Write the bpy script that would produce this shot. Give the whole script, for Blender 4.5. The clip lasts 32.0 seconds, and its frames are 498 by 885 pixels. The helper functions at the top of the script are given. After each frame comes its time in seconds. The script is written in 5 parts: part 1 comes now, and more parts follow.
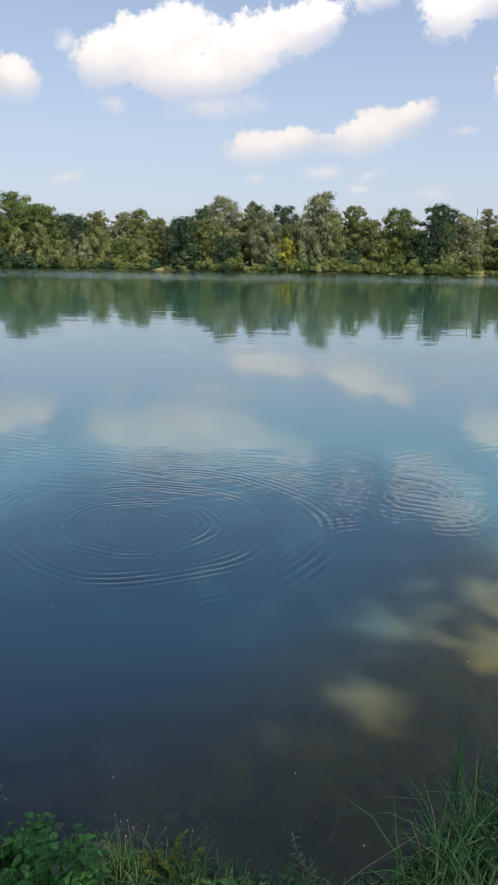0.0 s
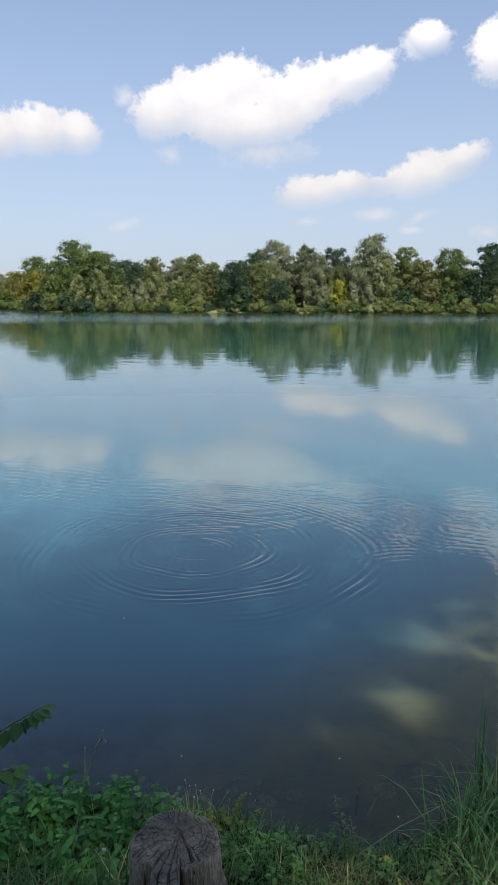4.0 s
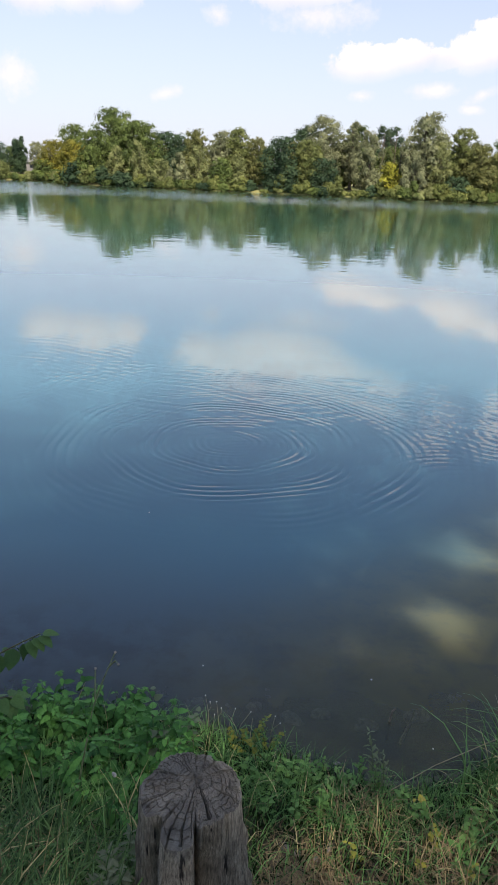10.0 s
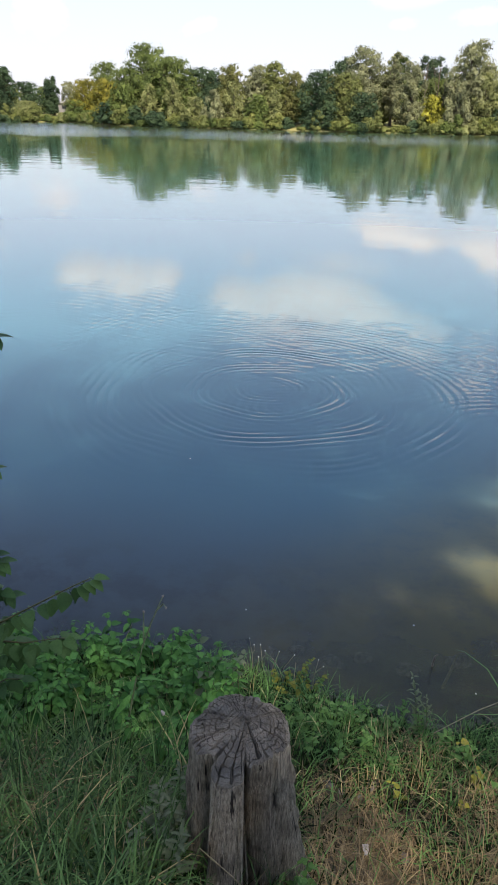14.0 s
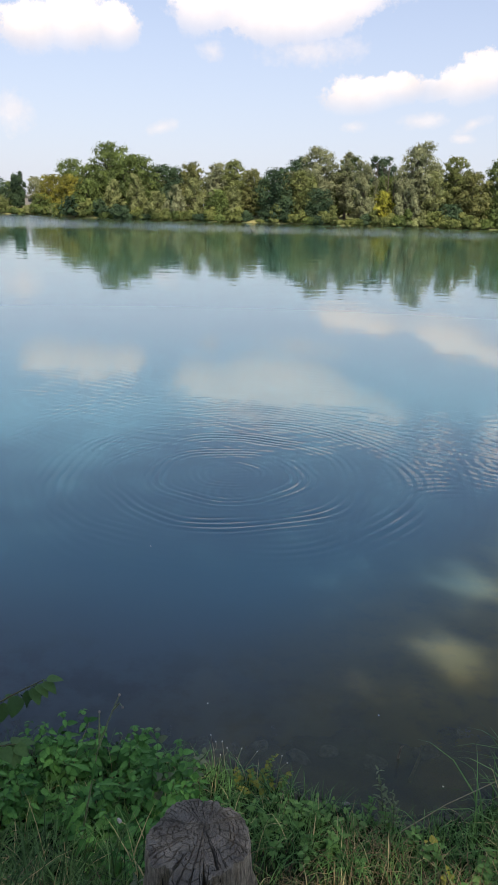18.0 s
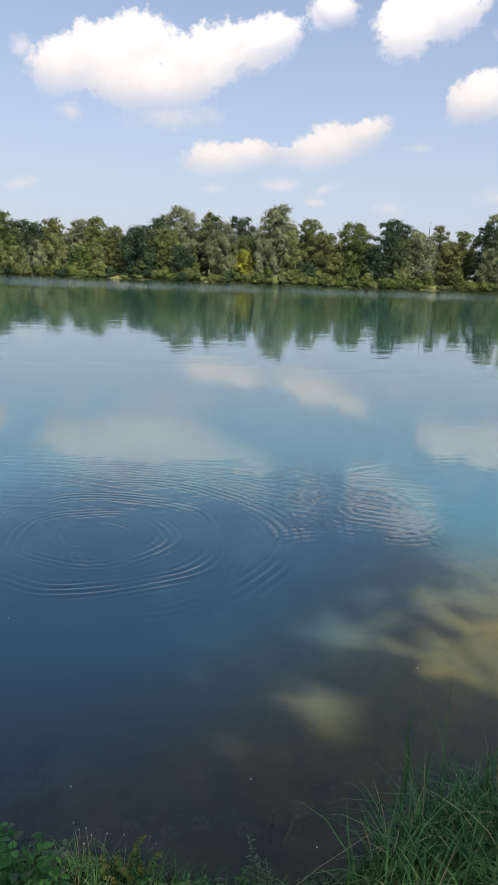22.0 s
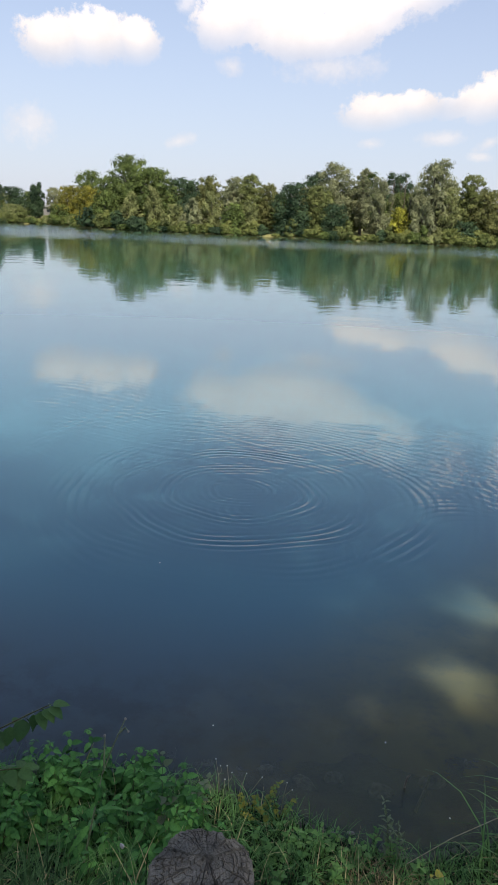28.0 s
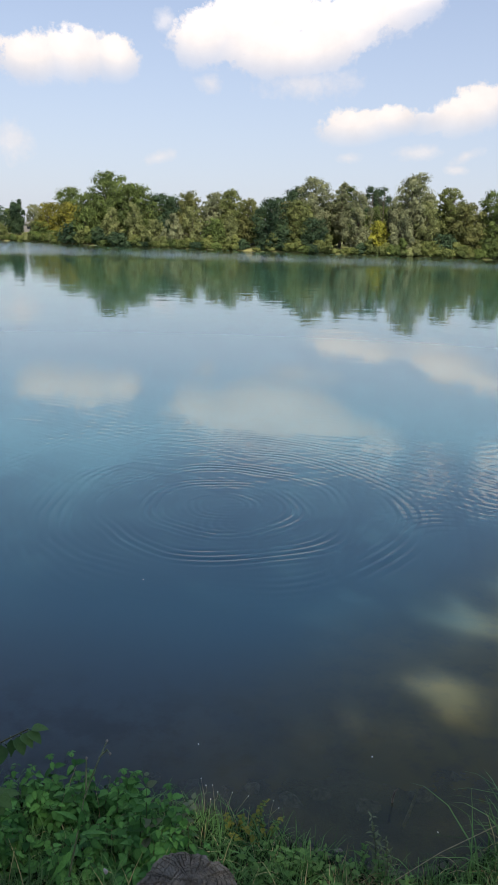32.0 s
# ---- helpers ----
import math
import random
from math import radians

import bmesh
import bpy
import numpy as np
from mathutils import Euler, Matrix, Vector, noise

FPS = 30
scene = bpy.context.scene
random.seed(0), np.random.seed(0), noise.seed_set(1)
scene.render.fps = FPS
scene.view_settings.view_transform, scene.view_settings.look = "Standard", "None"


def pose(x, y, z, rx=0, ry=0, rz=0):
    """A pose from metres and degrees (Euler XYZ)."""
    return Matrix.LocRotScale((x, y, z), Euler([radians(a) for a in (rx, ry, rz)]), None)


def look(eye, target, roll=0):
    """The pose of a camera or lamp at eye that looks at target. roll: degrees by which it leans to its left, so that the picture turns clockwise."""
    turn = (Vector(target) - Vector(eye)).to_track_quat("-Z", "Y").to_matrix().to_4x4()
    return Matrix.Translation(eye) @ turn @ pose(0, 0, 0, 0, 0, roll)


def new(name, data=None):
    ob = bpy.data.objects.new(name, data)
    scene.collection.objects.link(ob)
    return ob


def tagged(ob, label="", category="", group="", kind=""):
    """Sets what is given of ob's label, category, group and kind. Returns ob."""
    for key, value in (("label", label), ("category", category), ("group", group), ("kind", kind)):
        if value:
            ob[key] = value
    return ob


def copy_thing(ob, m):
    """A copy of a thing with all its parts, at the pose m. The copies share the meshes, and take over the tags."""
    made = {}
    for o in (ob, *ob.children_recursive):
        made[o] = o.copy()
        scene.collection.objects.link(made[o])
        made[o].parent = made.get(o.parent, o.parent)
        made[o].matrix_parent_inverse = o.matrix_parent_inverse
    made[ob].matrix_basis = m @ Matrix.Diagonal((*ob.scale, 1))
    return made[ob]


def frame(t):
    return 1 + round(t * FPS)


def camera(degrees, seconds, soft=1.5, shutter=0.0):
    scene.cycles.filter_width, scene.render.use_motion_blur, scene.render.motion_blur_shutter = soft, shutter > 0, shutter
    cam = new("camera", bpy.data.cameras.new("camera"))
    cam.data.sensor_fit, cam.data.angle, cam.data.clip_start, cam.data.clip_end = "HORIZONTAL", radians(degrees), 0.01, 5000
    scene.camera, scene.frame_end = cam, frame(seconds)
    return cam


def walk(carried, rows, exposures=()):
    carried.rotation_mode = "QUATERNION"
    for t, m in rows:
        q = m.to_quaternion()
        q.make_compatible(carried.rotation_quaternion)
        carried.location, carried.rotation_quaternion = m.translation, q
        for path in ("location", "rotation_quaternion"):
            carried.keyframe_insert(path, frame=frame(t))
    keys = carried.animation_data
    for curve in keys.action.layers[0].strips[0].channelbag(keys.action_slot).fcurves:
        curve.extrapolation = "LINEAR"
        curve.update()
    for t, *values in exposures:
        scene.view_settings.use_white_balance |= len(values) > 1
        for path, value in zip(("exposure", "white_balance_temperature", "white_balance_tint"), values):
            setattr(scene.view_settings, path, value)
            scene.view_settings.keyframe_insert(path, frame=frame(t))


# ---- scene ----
cam = camera(38.2, 32.0, soft=0.8)
PATH = [
    (0, (0.518, 0.375, 3.496), (0.5628, 2.3109, 2.9953), 0.98),
    (0.5, (0.524, -0.498, 3.601), (0.5865, 1.4562, 3.1797), 0.56),
    (1, (0.523, -0.499, 3.601), (0.6221, 1.4479, 3.1519), 1.21),
    (1.5, (0.524, -0.498, 3.601), (0.6326, 1.4435, 3.1350), 1.08),
    (2, (0.524, -0.497, 3.601), (0.6761, 1.4399, 3.1281), 1.17),
    (2.5, (0.525, -0.497, 3.601), (0.7084, 1.4462, 3.1649), 1.12),
    (3, (0.524, -0.498, 3.601), (0.6285, 1.4546, 3.1789), 0.65),
    (3.5, (0.523, -0.498, 3.602), (0.5031, 1.4581, 3.1851), 0.26),
    (4, (0.522, -0.498, 3.602), (0.4207, 1.4604, 3.2074), 0.09),
    (4.5, (0.522, -0.498, 3.602), (0.3922, 1.4583, 3.2056), 0.38),
    (6.5, (0.523, -0.501, 3.597), (0.3807, 1.4102, 3.0248), 0.57),
    (7, (0.523, -0.501, 3.597), (0.4317, 1.4109, 3.0182), 1.18),
    (7.5, (0.521, -0.004, 3.490), (0.4274, 1.8952, 2.8706), 1.92),
    (8, (0.474, 0.168, 3.470), (0.3608, 2.0675, 2.8540), 2.49),
    (8.5, (0.463, 0.163, 3.475), (0.3332, 2.0545, 2.8388), 2.54),
    (9, (0.455, 0.170, 3.475), (0.2857, 2.0577, 2.8356), 1.98),
    (9.5, (0.436, 0.169, 3.466), (0.2656, 2.0394, 2.7793), 2.11),
    (10, (0.421, 0.168, 3.468), (0.2424, 2.0353, 2.7755), 2.45),
    (10.5, (0.410, 0.165, 3.468), (0.1886, 2.0295, 2.7788), 1.86),
    (11, (0.399, 0.166, 3.465), (0.1567, 2.0206, 2.7568), 1.93),
    (11.5, (0.382, 0.170, 3.456), (0.0820, 2.0096, 2.7303), 1.47),
    (12, (0.362, 0.178, 3.451), (0.0326, 1.9969, 2.6879), 1.31),
    (12.5, (0.361, 0.204, 3.449), (0.0586, 2.0030, 2.6301), 1.75),
    (13, (0.358, 0.199, 3.443), (0.0827, 1.9944, 2.6058), 1.82),
    (13.5, (0.364, 0.204, 3.443), (0.1007, 1.9975, 2.5981), 1.33),
    (15.5, (0.365, 0.194, 3.482), (0.0730, 2.0330, 2.7525), 1.23),
    (16, (0.362, 0.189, 3.489), (0.0497, 2.0359, 2.7879), 1.29),
    (16.5, (0.374, 0.189, 3.492), (0.1021, 2.0537, 2.8214), 1.70),
    (17, (0.394, 0.194, 3.499), (0.2140, 2.0804, 2.8594), 1.92),
    (17.5, (0.402, 0.190, 3.508), (0.2185, 2.0787, 2.8777), 1.51),
    (18, (0.404, 0.188, 3.514), (0.2214, 2.0802, 2.8923), 1.53),
    (18.5, (0.404, 0.193, 3.518), (0.2060, 2.0893, 2.9146), 1.31),
    (19, (0.406, 0.196, 3.519), (0.2211, 2.0961, 2.9216), 1.22),
    (19.5, (0.417, 0.204, 3.521), (0.2651, 2.1054, 2.9191), 1.60),
    (20, (0.422, 0.224, 3.521), (0.2993, 2.1332, 2.9374), 1.39),
    (20.5, (0.441, 0.234, 3.533), (0.3861, 2.1558, 2.9805), 1.62),
    (21, (0.465, 0.244, 3.533), (0.4621, 2.1763, 3.0190), 1.22),
    (21.5, (0.476, 0.252, 3.550), (0.5548, 2.1897, 3.0613), 1.44),
    (22, (0.490, 0.246, 3.552), (0.6580, 2.1827, 3.0813), 2.23),
    (22.5, (0.485, 0.236, 3.559), (0.5704, 2.1770, 3.0856), 2.06),
    (23, (0.475, 0.230, 3.565), (0.4869, 2.1763, 3.1060), 1.72),
    (23.5, (0.467, 0.226, 3.569), (0.4242, 2.1735, 3.1150), 1.40),
    (24, (0.452, 0.224, 3.570), (0.3095, 2.1685, 3.1250), 1.07),
    (24.5, (0.440, 0.225, 3.574), (0.2924, 2.1647, 3.1105), 1.26),
    (25, (0.434, 0.217, 3.567), (0.2891, 2.1459, 3.0590), 1.51),
    (25.5, (0.428, 0.224, 3.574), (0.2847, 2.1499, 3.0550), 2.05),
    (26, (0.418, 0.226, 3.570), (0.2376, 2.1406, 3.0217), 2.61),
    (26.5, (0.413, 0.224, 3.569), (0.2193, 2.1320, 3.0028), 2.80),
    (28.5, (0.391, 0.205, 3.577), (0.1729, 2.1028, 2.9856), 2.44),
    (29, (0.394, 0.208, 3.577), (0.2161, 2.1110, 2.9893), 2.44),
    (29.5, (0.403, 0.205, 3.576), (0.2253, 2.1077, 2.9848), 2.39),
    (30, (0.406, 0.206, 3.573), (0.2467, 2.1099, 2.9803), 2.52),
    (30.5, (0.416, 0.213, 3.575), (0.2725, 2.1170, 2.9808), 2.62),
    (31, (0.428, 0.223, 3.582), (0.3537, 2.1517, 3.0566), 3.12),
    (31.5, (0.427, 0.231, 3.588), (0.3076, 2.1471, 3.0286), 2.26),
    (32, (0.419, 0.226, 3.582), (0.2442, 2.1404, 3.0293), 1.87),
]
# the camera's own exposure and white balance drift as the shaded bank fills its view: seconds, stops, kelvin, tint
DRIFT = [
    (0, .22, 6850, 13), (.5, .20, 6720, 13), (1, .19, 6650, 13), (4, .19, 6550, 12), (6.5, .32, 6820, 14), (7, .36, 6920, 15), (8, .46, 7020, 17), (9, .56, 7100, 18), (10, .64, 7150, 19), (11, .68, 7170, 19),
    (12, .70, 7200, 19), (13, .83, 7330, 20), (14.5, .81, 7310, 20), (16, .66, 7170, 19), (17, .56, 7150, 18), (19, .43, 7080, 17), (20, .42, 7080, 16), (21, .32, 6900, 15), (22, .22, 6800, 14),
    (24, .19, 6640, 13), (25, .19, 6680, 13), (26, .29, 6800, 14), (29, .40, 7050, 16), (30, .41, 7080, 16), (31, .33, 7000, 15), (32, .33, 7000, 15)]
walk(cam, [(t, look(eye, target, roll)) for t, eye, target, roll in PATH], DRIFT)

# ---- sky, sun, exposure ----
SUN_AZ, SUN_EL = radians(152), radians(52)   # azimuth clockwise from +y: behind the viewer, to the right
to_sun = Vector((math.sin(SUN_AZ) * math.cos(SUN_EL), math.cos(SUN_AZ) * math.cos(SUN_EL), math.sin(SUN_EL)))

world = bpy.data.worlds.new("sky")
scene.world = world
world.use_nodes = True
wt = world.node_tree
wt.nodes.clear()


def wnode(kind, **props):
    n = wt.nodes.new(kind)
    for k, v in props.items():
        if k == "operation":
            n.operation = v
        elif k == "vector_type":
            n.vector_type = v
    return n


def wmath(op, a, b=None, clamp=False):
    n = wnode("ShaderNodeMath", operation=op)
    n.use_clamp = clamp
    for i, v in enumerate((a, b)):
        if v is None:
            continue
        if isinstance(v, (int, float)):
            n.inputs[i].default_value = v
        else:
            wt.links.new(v, n.inputs[i])
    return n.outputs[0]


sky = wnode("ShaderNodeTexSky")
sky.sky_type = "NISHITA"
sky.sun_disc = False
sky.sun_elevation, sky.sun_rotation = SUN_EL, SUN_AZ
sky.air_density, sky.dust_density, sky.ozone_density = 1.0, 0.4, 1.2
way = wnode("ShaderNodeTexCoord").outputs["Generated"]
parts = wnode("ShaderNodeSeparateXYZ")
wt.links.new(way, parts.inputs[0])
ahead = wmath("MAXIMUM", parts.outputs[1], 0.02)
level = wmath("SQRT", wmath("ADD", wmath("MULTIPLY", parts.outputs[0], parts.outputs[0]), wmath("MULTIPLY", parts.outputs[1], parts.outputs[1])))
plane = wnode("ShaderNodeCombineXYZ")
wt.links.new(wmath("DIVIDE", parts.outputs[0], ahead), plane.inputs[0])
wt.links.new(wmath("DIVIDE", parts.outputs[2], wmath("MAXIMUM", level, 0.02)), plane.inputs[1])
# cumulus clouds: across, up, half width, half height, lean
CLOUDS = [
    (-.166, .234, .050, .042, 8), (-.108, .248, .072, .048, 10), (-.068, .268, .052, .044, 0), (.010, .256, .092, .046, 10), (.080, .276, .070, .034, 16), (-.050, .222, .100, .040, 6),
    (.030, .134, .054, .029, 6), (.072, .140, .046, .026, 0), (.122, .142, .040, .015, 8), (.172, .153, .062, .033, 14), (.222, .168, .044, .026, 24)]
CLOUDS += [
    (-.395, .196, .052, .036, 0), (-.335, .205, .062, .038, 0), (-.280, .202, .036, .032, -4), (.173, .313, .034, .028, 0),
    (.272, .298, .056, .046, 34), (.325, .325, .064, .050, 28), (.375, .214, .058, .037, 16), (.440, .216, .068, .046, 0)]
FAINT = [
    (.410, .283, .030, .014, 0), (.440, .100, .070, .020, 6), (-.222, .094, .030, .010, 16), (-.156, .183, .022, .014, 0), (-.426, .104, .040, .026, 0), (-.030, .186, .075, .022, 4),
    (.112, .108, .042, .011, 4), (.175, .104, .026, .009, 24), (.026, .100, .016, .008, 0), (.163, .087, .022, .007, 0), (.263, .083, .024, .014, 0), (.299, .156, .022, .008, 0),
    (-.214, .251, .018, .016, 0), (.560, .160, .100, .030, 8), (-.620, .170, .120, .040, -6)]


def puffs(rows, drop=0.0):
    best = None
    for u, v, a, b, lean in rows:
        m = wnode("ShaderNodeMapping", vector_type="TEXTURE")
        wt.links.new(plane.outputs[0], m.inputs["Vector"])
        m.inputs["Location"].default_value = (u, v + drop, 0)
        m.inputs["Rotation"].default_value = (0, 0, radians(lean))
        m.inputs["Scale"].default_value = (a, b, 1)
        far = wnode("ShaderNodeVectorMath", operation="LENGTH")
        wt.links.new(m.outputs[0], far.inputs[0])
        near = wmath("SUBTRACT", 1.0, far.outputs["Value"])
        best = near if best is None else wmath("MAXIMUM", best, near)
    return best


def wnoise(scale, detail, rough):
    n = wnode("ShaderNodeTexNoise")
    wt.links.new(plane.outputs[0], n.inputs["Vector"])
    n.inputs["Scale"].default_value, n.inputs["Detail"].default_value, n.inputs["Roughness"].default_value = scale, detail, rough
    return wmath("SUBTRACT", n.outputs[0], 0.5)


ragged = wmath("ADD", wmath("MULTIPLY", wnoise(30, 9, .66), 1.7), wmath("ADD", wmath("MULTIPLY", wnoise(9, 4, .5), .6), wmath("MULTIPLY", wnoise(85, 7, .6), .8)))
front = wmath("GREATER_THAN", parts.outputs[1], 0.05)
thick = wmath("MULTIPLY", wmath("ADD", wmath("SUBTRACT", wmath("MULTIPLY", puffs(CLOUDS), 1.5), .08), ragged), 3.0, True)
under = wmath("ADD", wmath("MULTIPLY", puffs(CLOUDS, .026), 1.1), .72, True)   # the bases thin out
thick = wmath("MULTIPLY", thick, under)
thin = wmath("MULTIPLY", wmath("MULTIPLY", wmath("ADD", puffs(FAINT), ragged), 1.1, True), .55)
# the rest of the sky carries the same scattered clouds
high = wnode("ShaderNodeTexNoise")
wt.links.new(way, high.inputs["Vector"])
high.inputs["Scale"].default_value, high.inputs["Detail"].default_value, high.inputs["Roughness"].default_value = 3.2, 6, .55
others = wmath("MULTIPLY", wmath("SUBTRACT", high.outputs[0], .50), 6.0, True)
above = wmath("MULTIPLY", wmath("SUBTRACT", wmath("DIVIDE", parts.outputs[2], wmath("MAXIMUM", level, 0.02)), 1.35), 4.0, True)
outside = wmath("MAXIMUM", above, wmath("SUBTRACT", 1.0, front))
cover = wmath("MAXIMUM", wmath("MULTIPLY", wmath("MAXIMUM", thick, thin), front), wmath("MULTIPLY", wmath("MULTIPLY", others, outside), .9))
cover = wmath("MULTIPLY", cover, .93)
haze = wnode("ShaderNodeMix")
haze.data_type = "RGBA"
hz = wmath("POWER", wmath("SUBTRACT", 1.0, wmath("ABSOLUTE", parts.outputs[2]), True), 2.3)
wt.links.new(wmath("MULTIPLY", hz, .94), haze.inputs["Factor"])
deep = wnode("ShaderNodeMix")
deep.data_type, deep.blend_type = "RGBA", "MULTIPLY"
deep.inputs["Factor"].default_value = 1.0
wt.links.new(sky.outputs[0], deep.inputs["A"])
deep.inputs["B"].default_value = (.93, 1.09, 1.21, 1)
wt.links.new(deep.outputs["Result"], haze.inputs["A"])
haze.inputs["B"].default_value = (4.02, 4.54, 5.55, 1)
tone = wnode("ShaderNodeMix")
tone.data_type = "RGBA"
wt.links.new(wmath("ADD", wmath("ADD", wmath("MULTIPLY", wnoise(24, 7, .6), 1.3), .28), wmath("MAXIMUM", wmath("MULTIPLY", puffs(CLOUDS, .016), .8), wmath("MAXIMUM", wmath("MULTIPLY", thin, .5), wmath("MULTIPLY", outside, .6))), True), tone.inputs["Factor"])
tone.inputs["A"].default_value, tone.inputs["B"].default_value = (5.5, 5.45, 5.6, 1), (7.3, 7.15, 7.05, 1)
# the sunlit heads of the tall clouds are the brightest
heads = wnode("ShaderNodeVectorMath", operation="SCALE")
wt.links.new(tone.outputs["Result"], heads.inputs[0])
tall = wmath("MULTIPLY", wmath("SUBTRACT", wmath("DIVIDE", parts.outputs[2], wmath("MAXIMUM", level, 0.02)), .19), 9.0, True)
wt.links.new(wmath("ADD", 1.0, wmath("MULTIPLY", wmath("MULTIPLY", tall, front), .24)), heads.inputs["Scale"])
mix = wnode("ShaderNodeMix")
mix.data_type = "RGBA"
wt.links.new(cover, mix.inputs["Factor"])
wt.links.new(haze.outputs["Result"], mix.inputs["A"])
wt.links.new(heads.outputs["Vector"], mix.inputs["B"])
back = wnode("ShaderNodeBackground")
back.inputs["Strength"].default_value = 0.115
wt.links.new(mix.outputs["Result"], back.inputs["Color"])
wt.links.new(back.outputs[0], wnode("ShaderNodeOutputWorld").inputs[0])

sun = new("sun", bpy.data.lights.new("sun", "SUN"))
sun.data.energy, sun.data.angle, sun.data.color = 5.0, radians(0.55), (1.0, .95, .86)
sun.matrix_world = look(to_sun * 60, (0, 0, 0))


# ---- materials ----
def material(name):
    m = bpy.data.materials.new(name)
    m.use_nodes = True
    m.node_tree.nodes.clear()
    return m, m.node_tree


def put(tree, kind, **sockets):
    n = tree.nodes.new(kind)
    for key, value in sockets.items():
        s = n.inputs[key.replace("_", " ")]
        if hasattr(value, "is_output"):
            tree.links.new(value, s)
        else:
            s.default_value = value
    return n


def blend(tree, fac, a, b):
    n = tree.nodes.new("ShaderNodeMix")
    n.data_type = "RGBA"
    for key, v in (("Factor", fac), ("A", a), ("B", b)):
        if hasattr(v, "is_output"):
            tree.links.new(v, n.inputs[key])
        else:
            n.inputs[key].default_value = v if key == "Factor" else (*v, 1)
    return n.outputs["Result"]


def calc(tree, op, a, b=0.0, clamp=False):
    n = tree.nodes.new("ShaderNodeMath")
    n.operation, n.use_clamp = op, clamp
    for i, v in enumerate((a, b)):
        if hasattr(v, "is_output"):
            tree.links.new(v, n.inputs[i])
        else:
            n.inputs[i].default_value = v
    return n.outputs[0]


def spread(tree, value, low, high):
    n = tree.nodes.new("ShaderNodeMapRange")
    n.interpolation_type = "SMOOTHSTEP"
    tree.links.new(value, n.inputs[0])
    n.inputs[1].default_value, n.inputs[2].default_value = min(low, high), max(low, high)
    if low > high:
        n.inputs[3].default_value, n.inputs[4].default_value = 1.0, 0.0
    return n.outputs[0]


def noise_at(tree, where, scale, detail=4, rough=.55):
    return put(tree, "ShaderNodeTexNoise", Vector=where, Scale=scale, Detail=detail, Roughness=rough).outputs[0]


def finish(tree, shader):
    out = tree.nodes.new("ShaderNodeOutputMaterial")
    tree.links.new(shader, out.inputs[0])


def leafy(name, dark, light, gloss=.6, through_light=.22, pieces=False, odd=None, single=.25, patches=.35, sheen=.2):
    """Leaves: colour differs leaf by leaf and in patches; some light passes through them."""
    m, t = material(name)
    if pieces:
        rnd = t.nodes.new("ShaderNodeObjectInfo").outputs["Random"]
    else:
        rnd = t.nodes.new("ShaderNodeNewGeometry").outputs["Random Per Island"]
    where = t.nodes.new("ShaderNodeNewGeometry").outputs["Position"]
    patch = noise_at(t, where, patches if not pieces else 4, 3)
    f = calc(t, "ADD", calc(t, "MULTIPLY", rnd, single), calc(t, "MULTIPLY", spread(t, patch, .3, .7), 1 - single), True)
    col = blend(t, f, dark, light)
    if odd:
        col = blend(t, calc(t, "GREATER_THAN", rnd, .94), col, odd)
    if pieces:
        vein = noise_at(t, t.nodes.new("ShaderNodeTexCoord").outputs["Object"], 90, 3)
        col = blend(t, calc(t, "MULTIPLY", spread(t, vein, .35, .75), .35), col, tuple(c * .6 for c in dark))
    b = put(t, "ShaderNodeBsdfPrincipled", Base_Color=col, Roughness=gloss)
    b.inputs["Specular IOR Level"].default_value = sheen
    tr = put(t, "ShaderNodeBsdfTranslucent", Color=col)
    finish(t, put(t, "ShaderNodeMixShader", Fac=through_light).outputs[0])
    mixer = [n for n in t.nodes if n.type == "MIX_SHADER"][0]
    t.links.new(b.outputs[0], mixer.inputs[1])
    t.links.new(tr.outputs[0], mixer.inputs[2])
    return m


def grained(name, c1, c2, scale, rough=.8, bump=.3, fine=6.0, c3=None, depth=.01, world_space=False, stretch=(1, 1, 1)):
    """Two scales of variation, with relief."""
    m, t = material(name)
    where = t.nodes.new("ShaderNodeNewGeometry").outputs["Position"] if world_space else t.nodes.new("ShaderNodeTexCoord").outputs["Object"]
    mp = put(t, "ShaderNodeMapping", Vector=where)
    mp.inputs["Scale"].default_value = stretch
    a, b = noise_at(t, mp.outputs[0], scale, 5), noise_at(t, mp.outputs[0], scale * fine, 5, .65)
    col = blend(t, spread(t, a, .3, .7), c1, c2)
    col = blend(t, calc(t, "MULTIPLY", spread(t, b, .45, .75), .6), col, c3 or tuple(c * .45 for c in c1))
    bp = put(t, "ShaderNodeBump", Strength=bump, Distance=depth, Height=calc(t, "ADD", b, calc(t, "MULTIPLY", a, .6)))
    p = put(t, "ShaderNodeBsdfPrincipled", Base_Color=col, Roughness=rough, Normal=bp.outputs[0])
    p.inputs["Specular IOR Level"].default_value = .25
    finish(t, p.outputs[0])
    return m


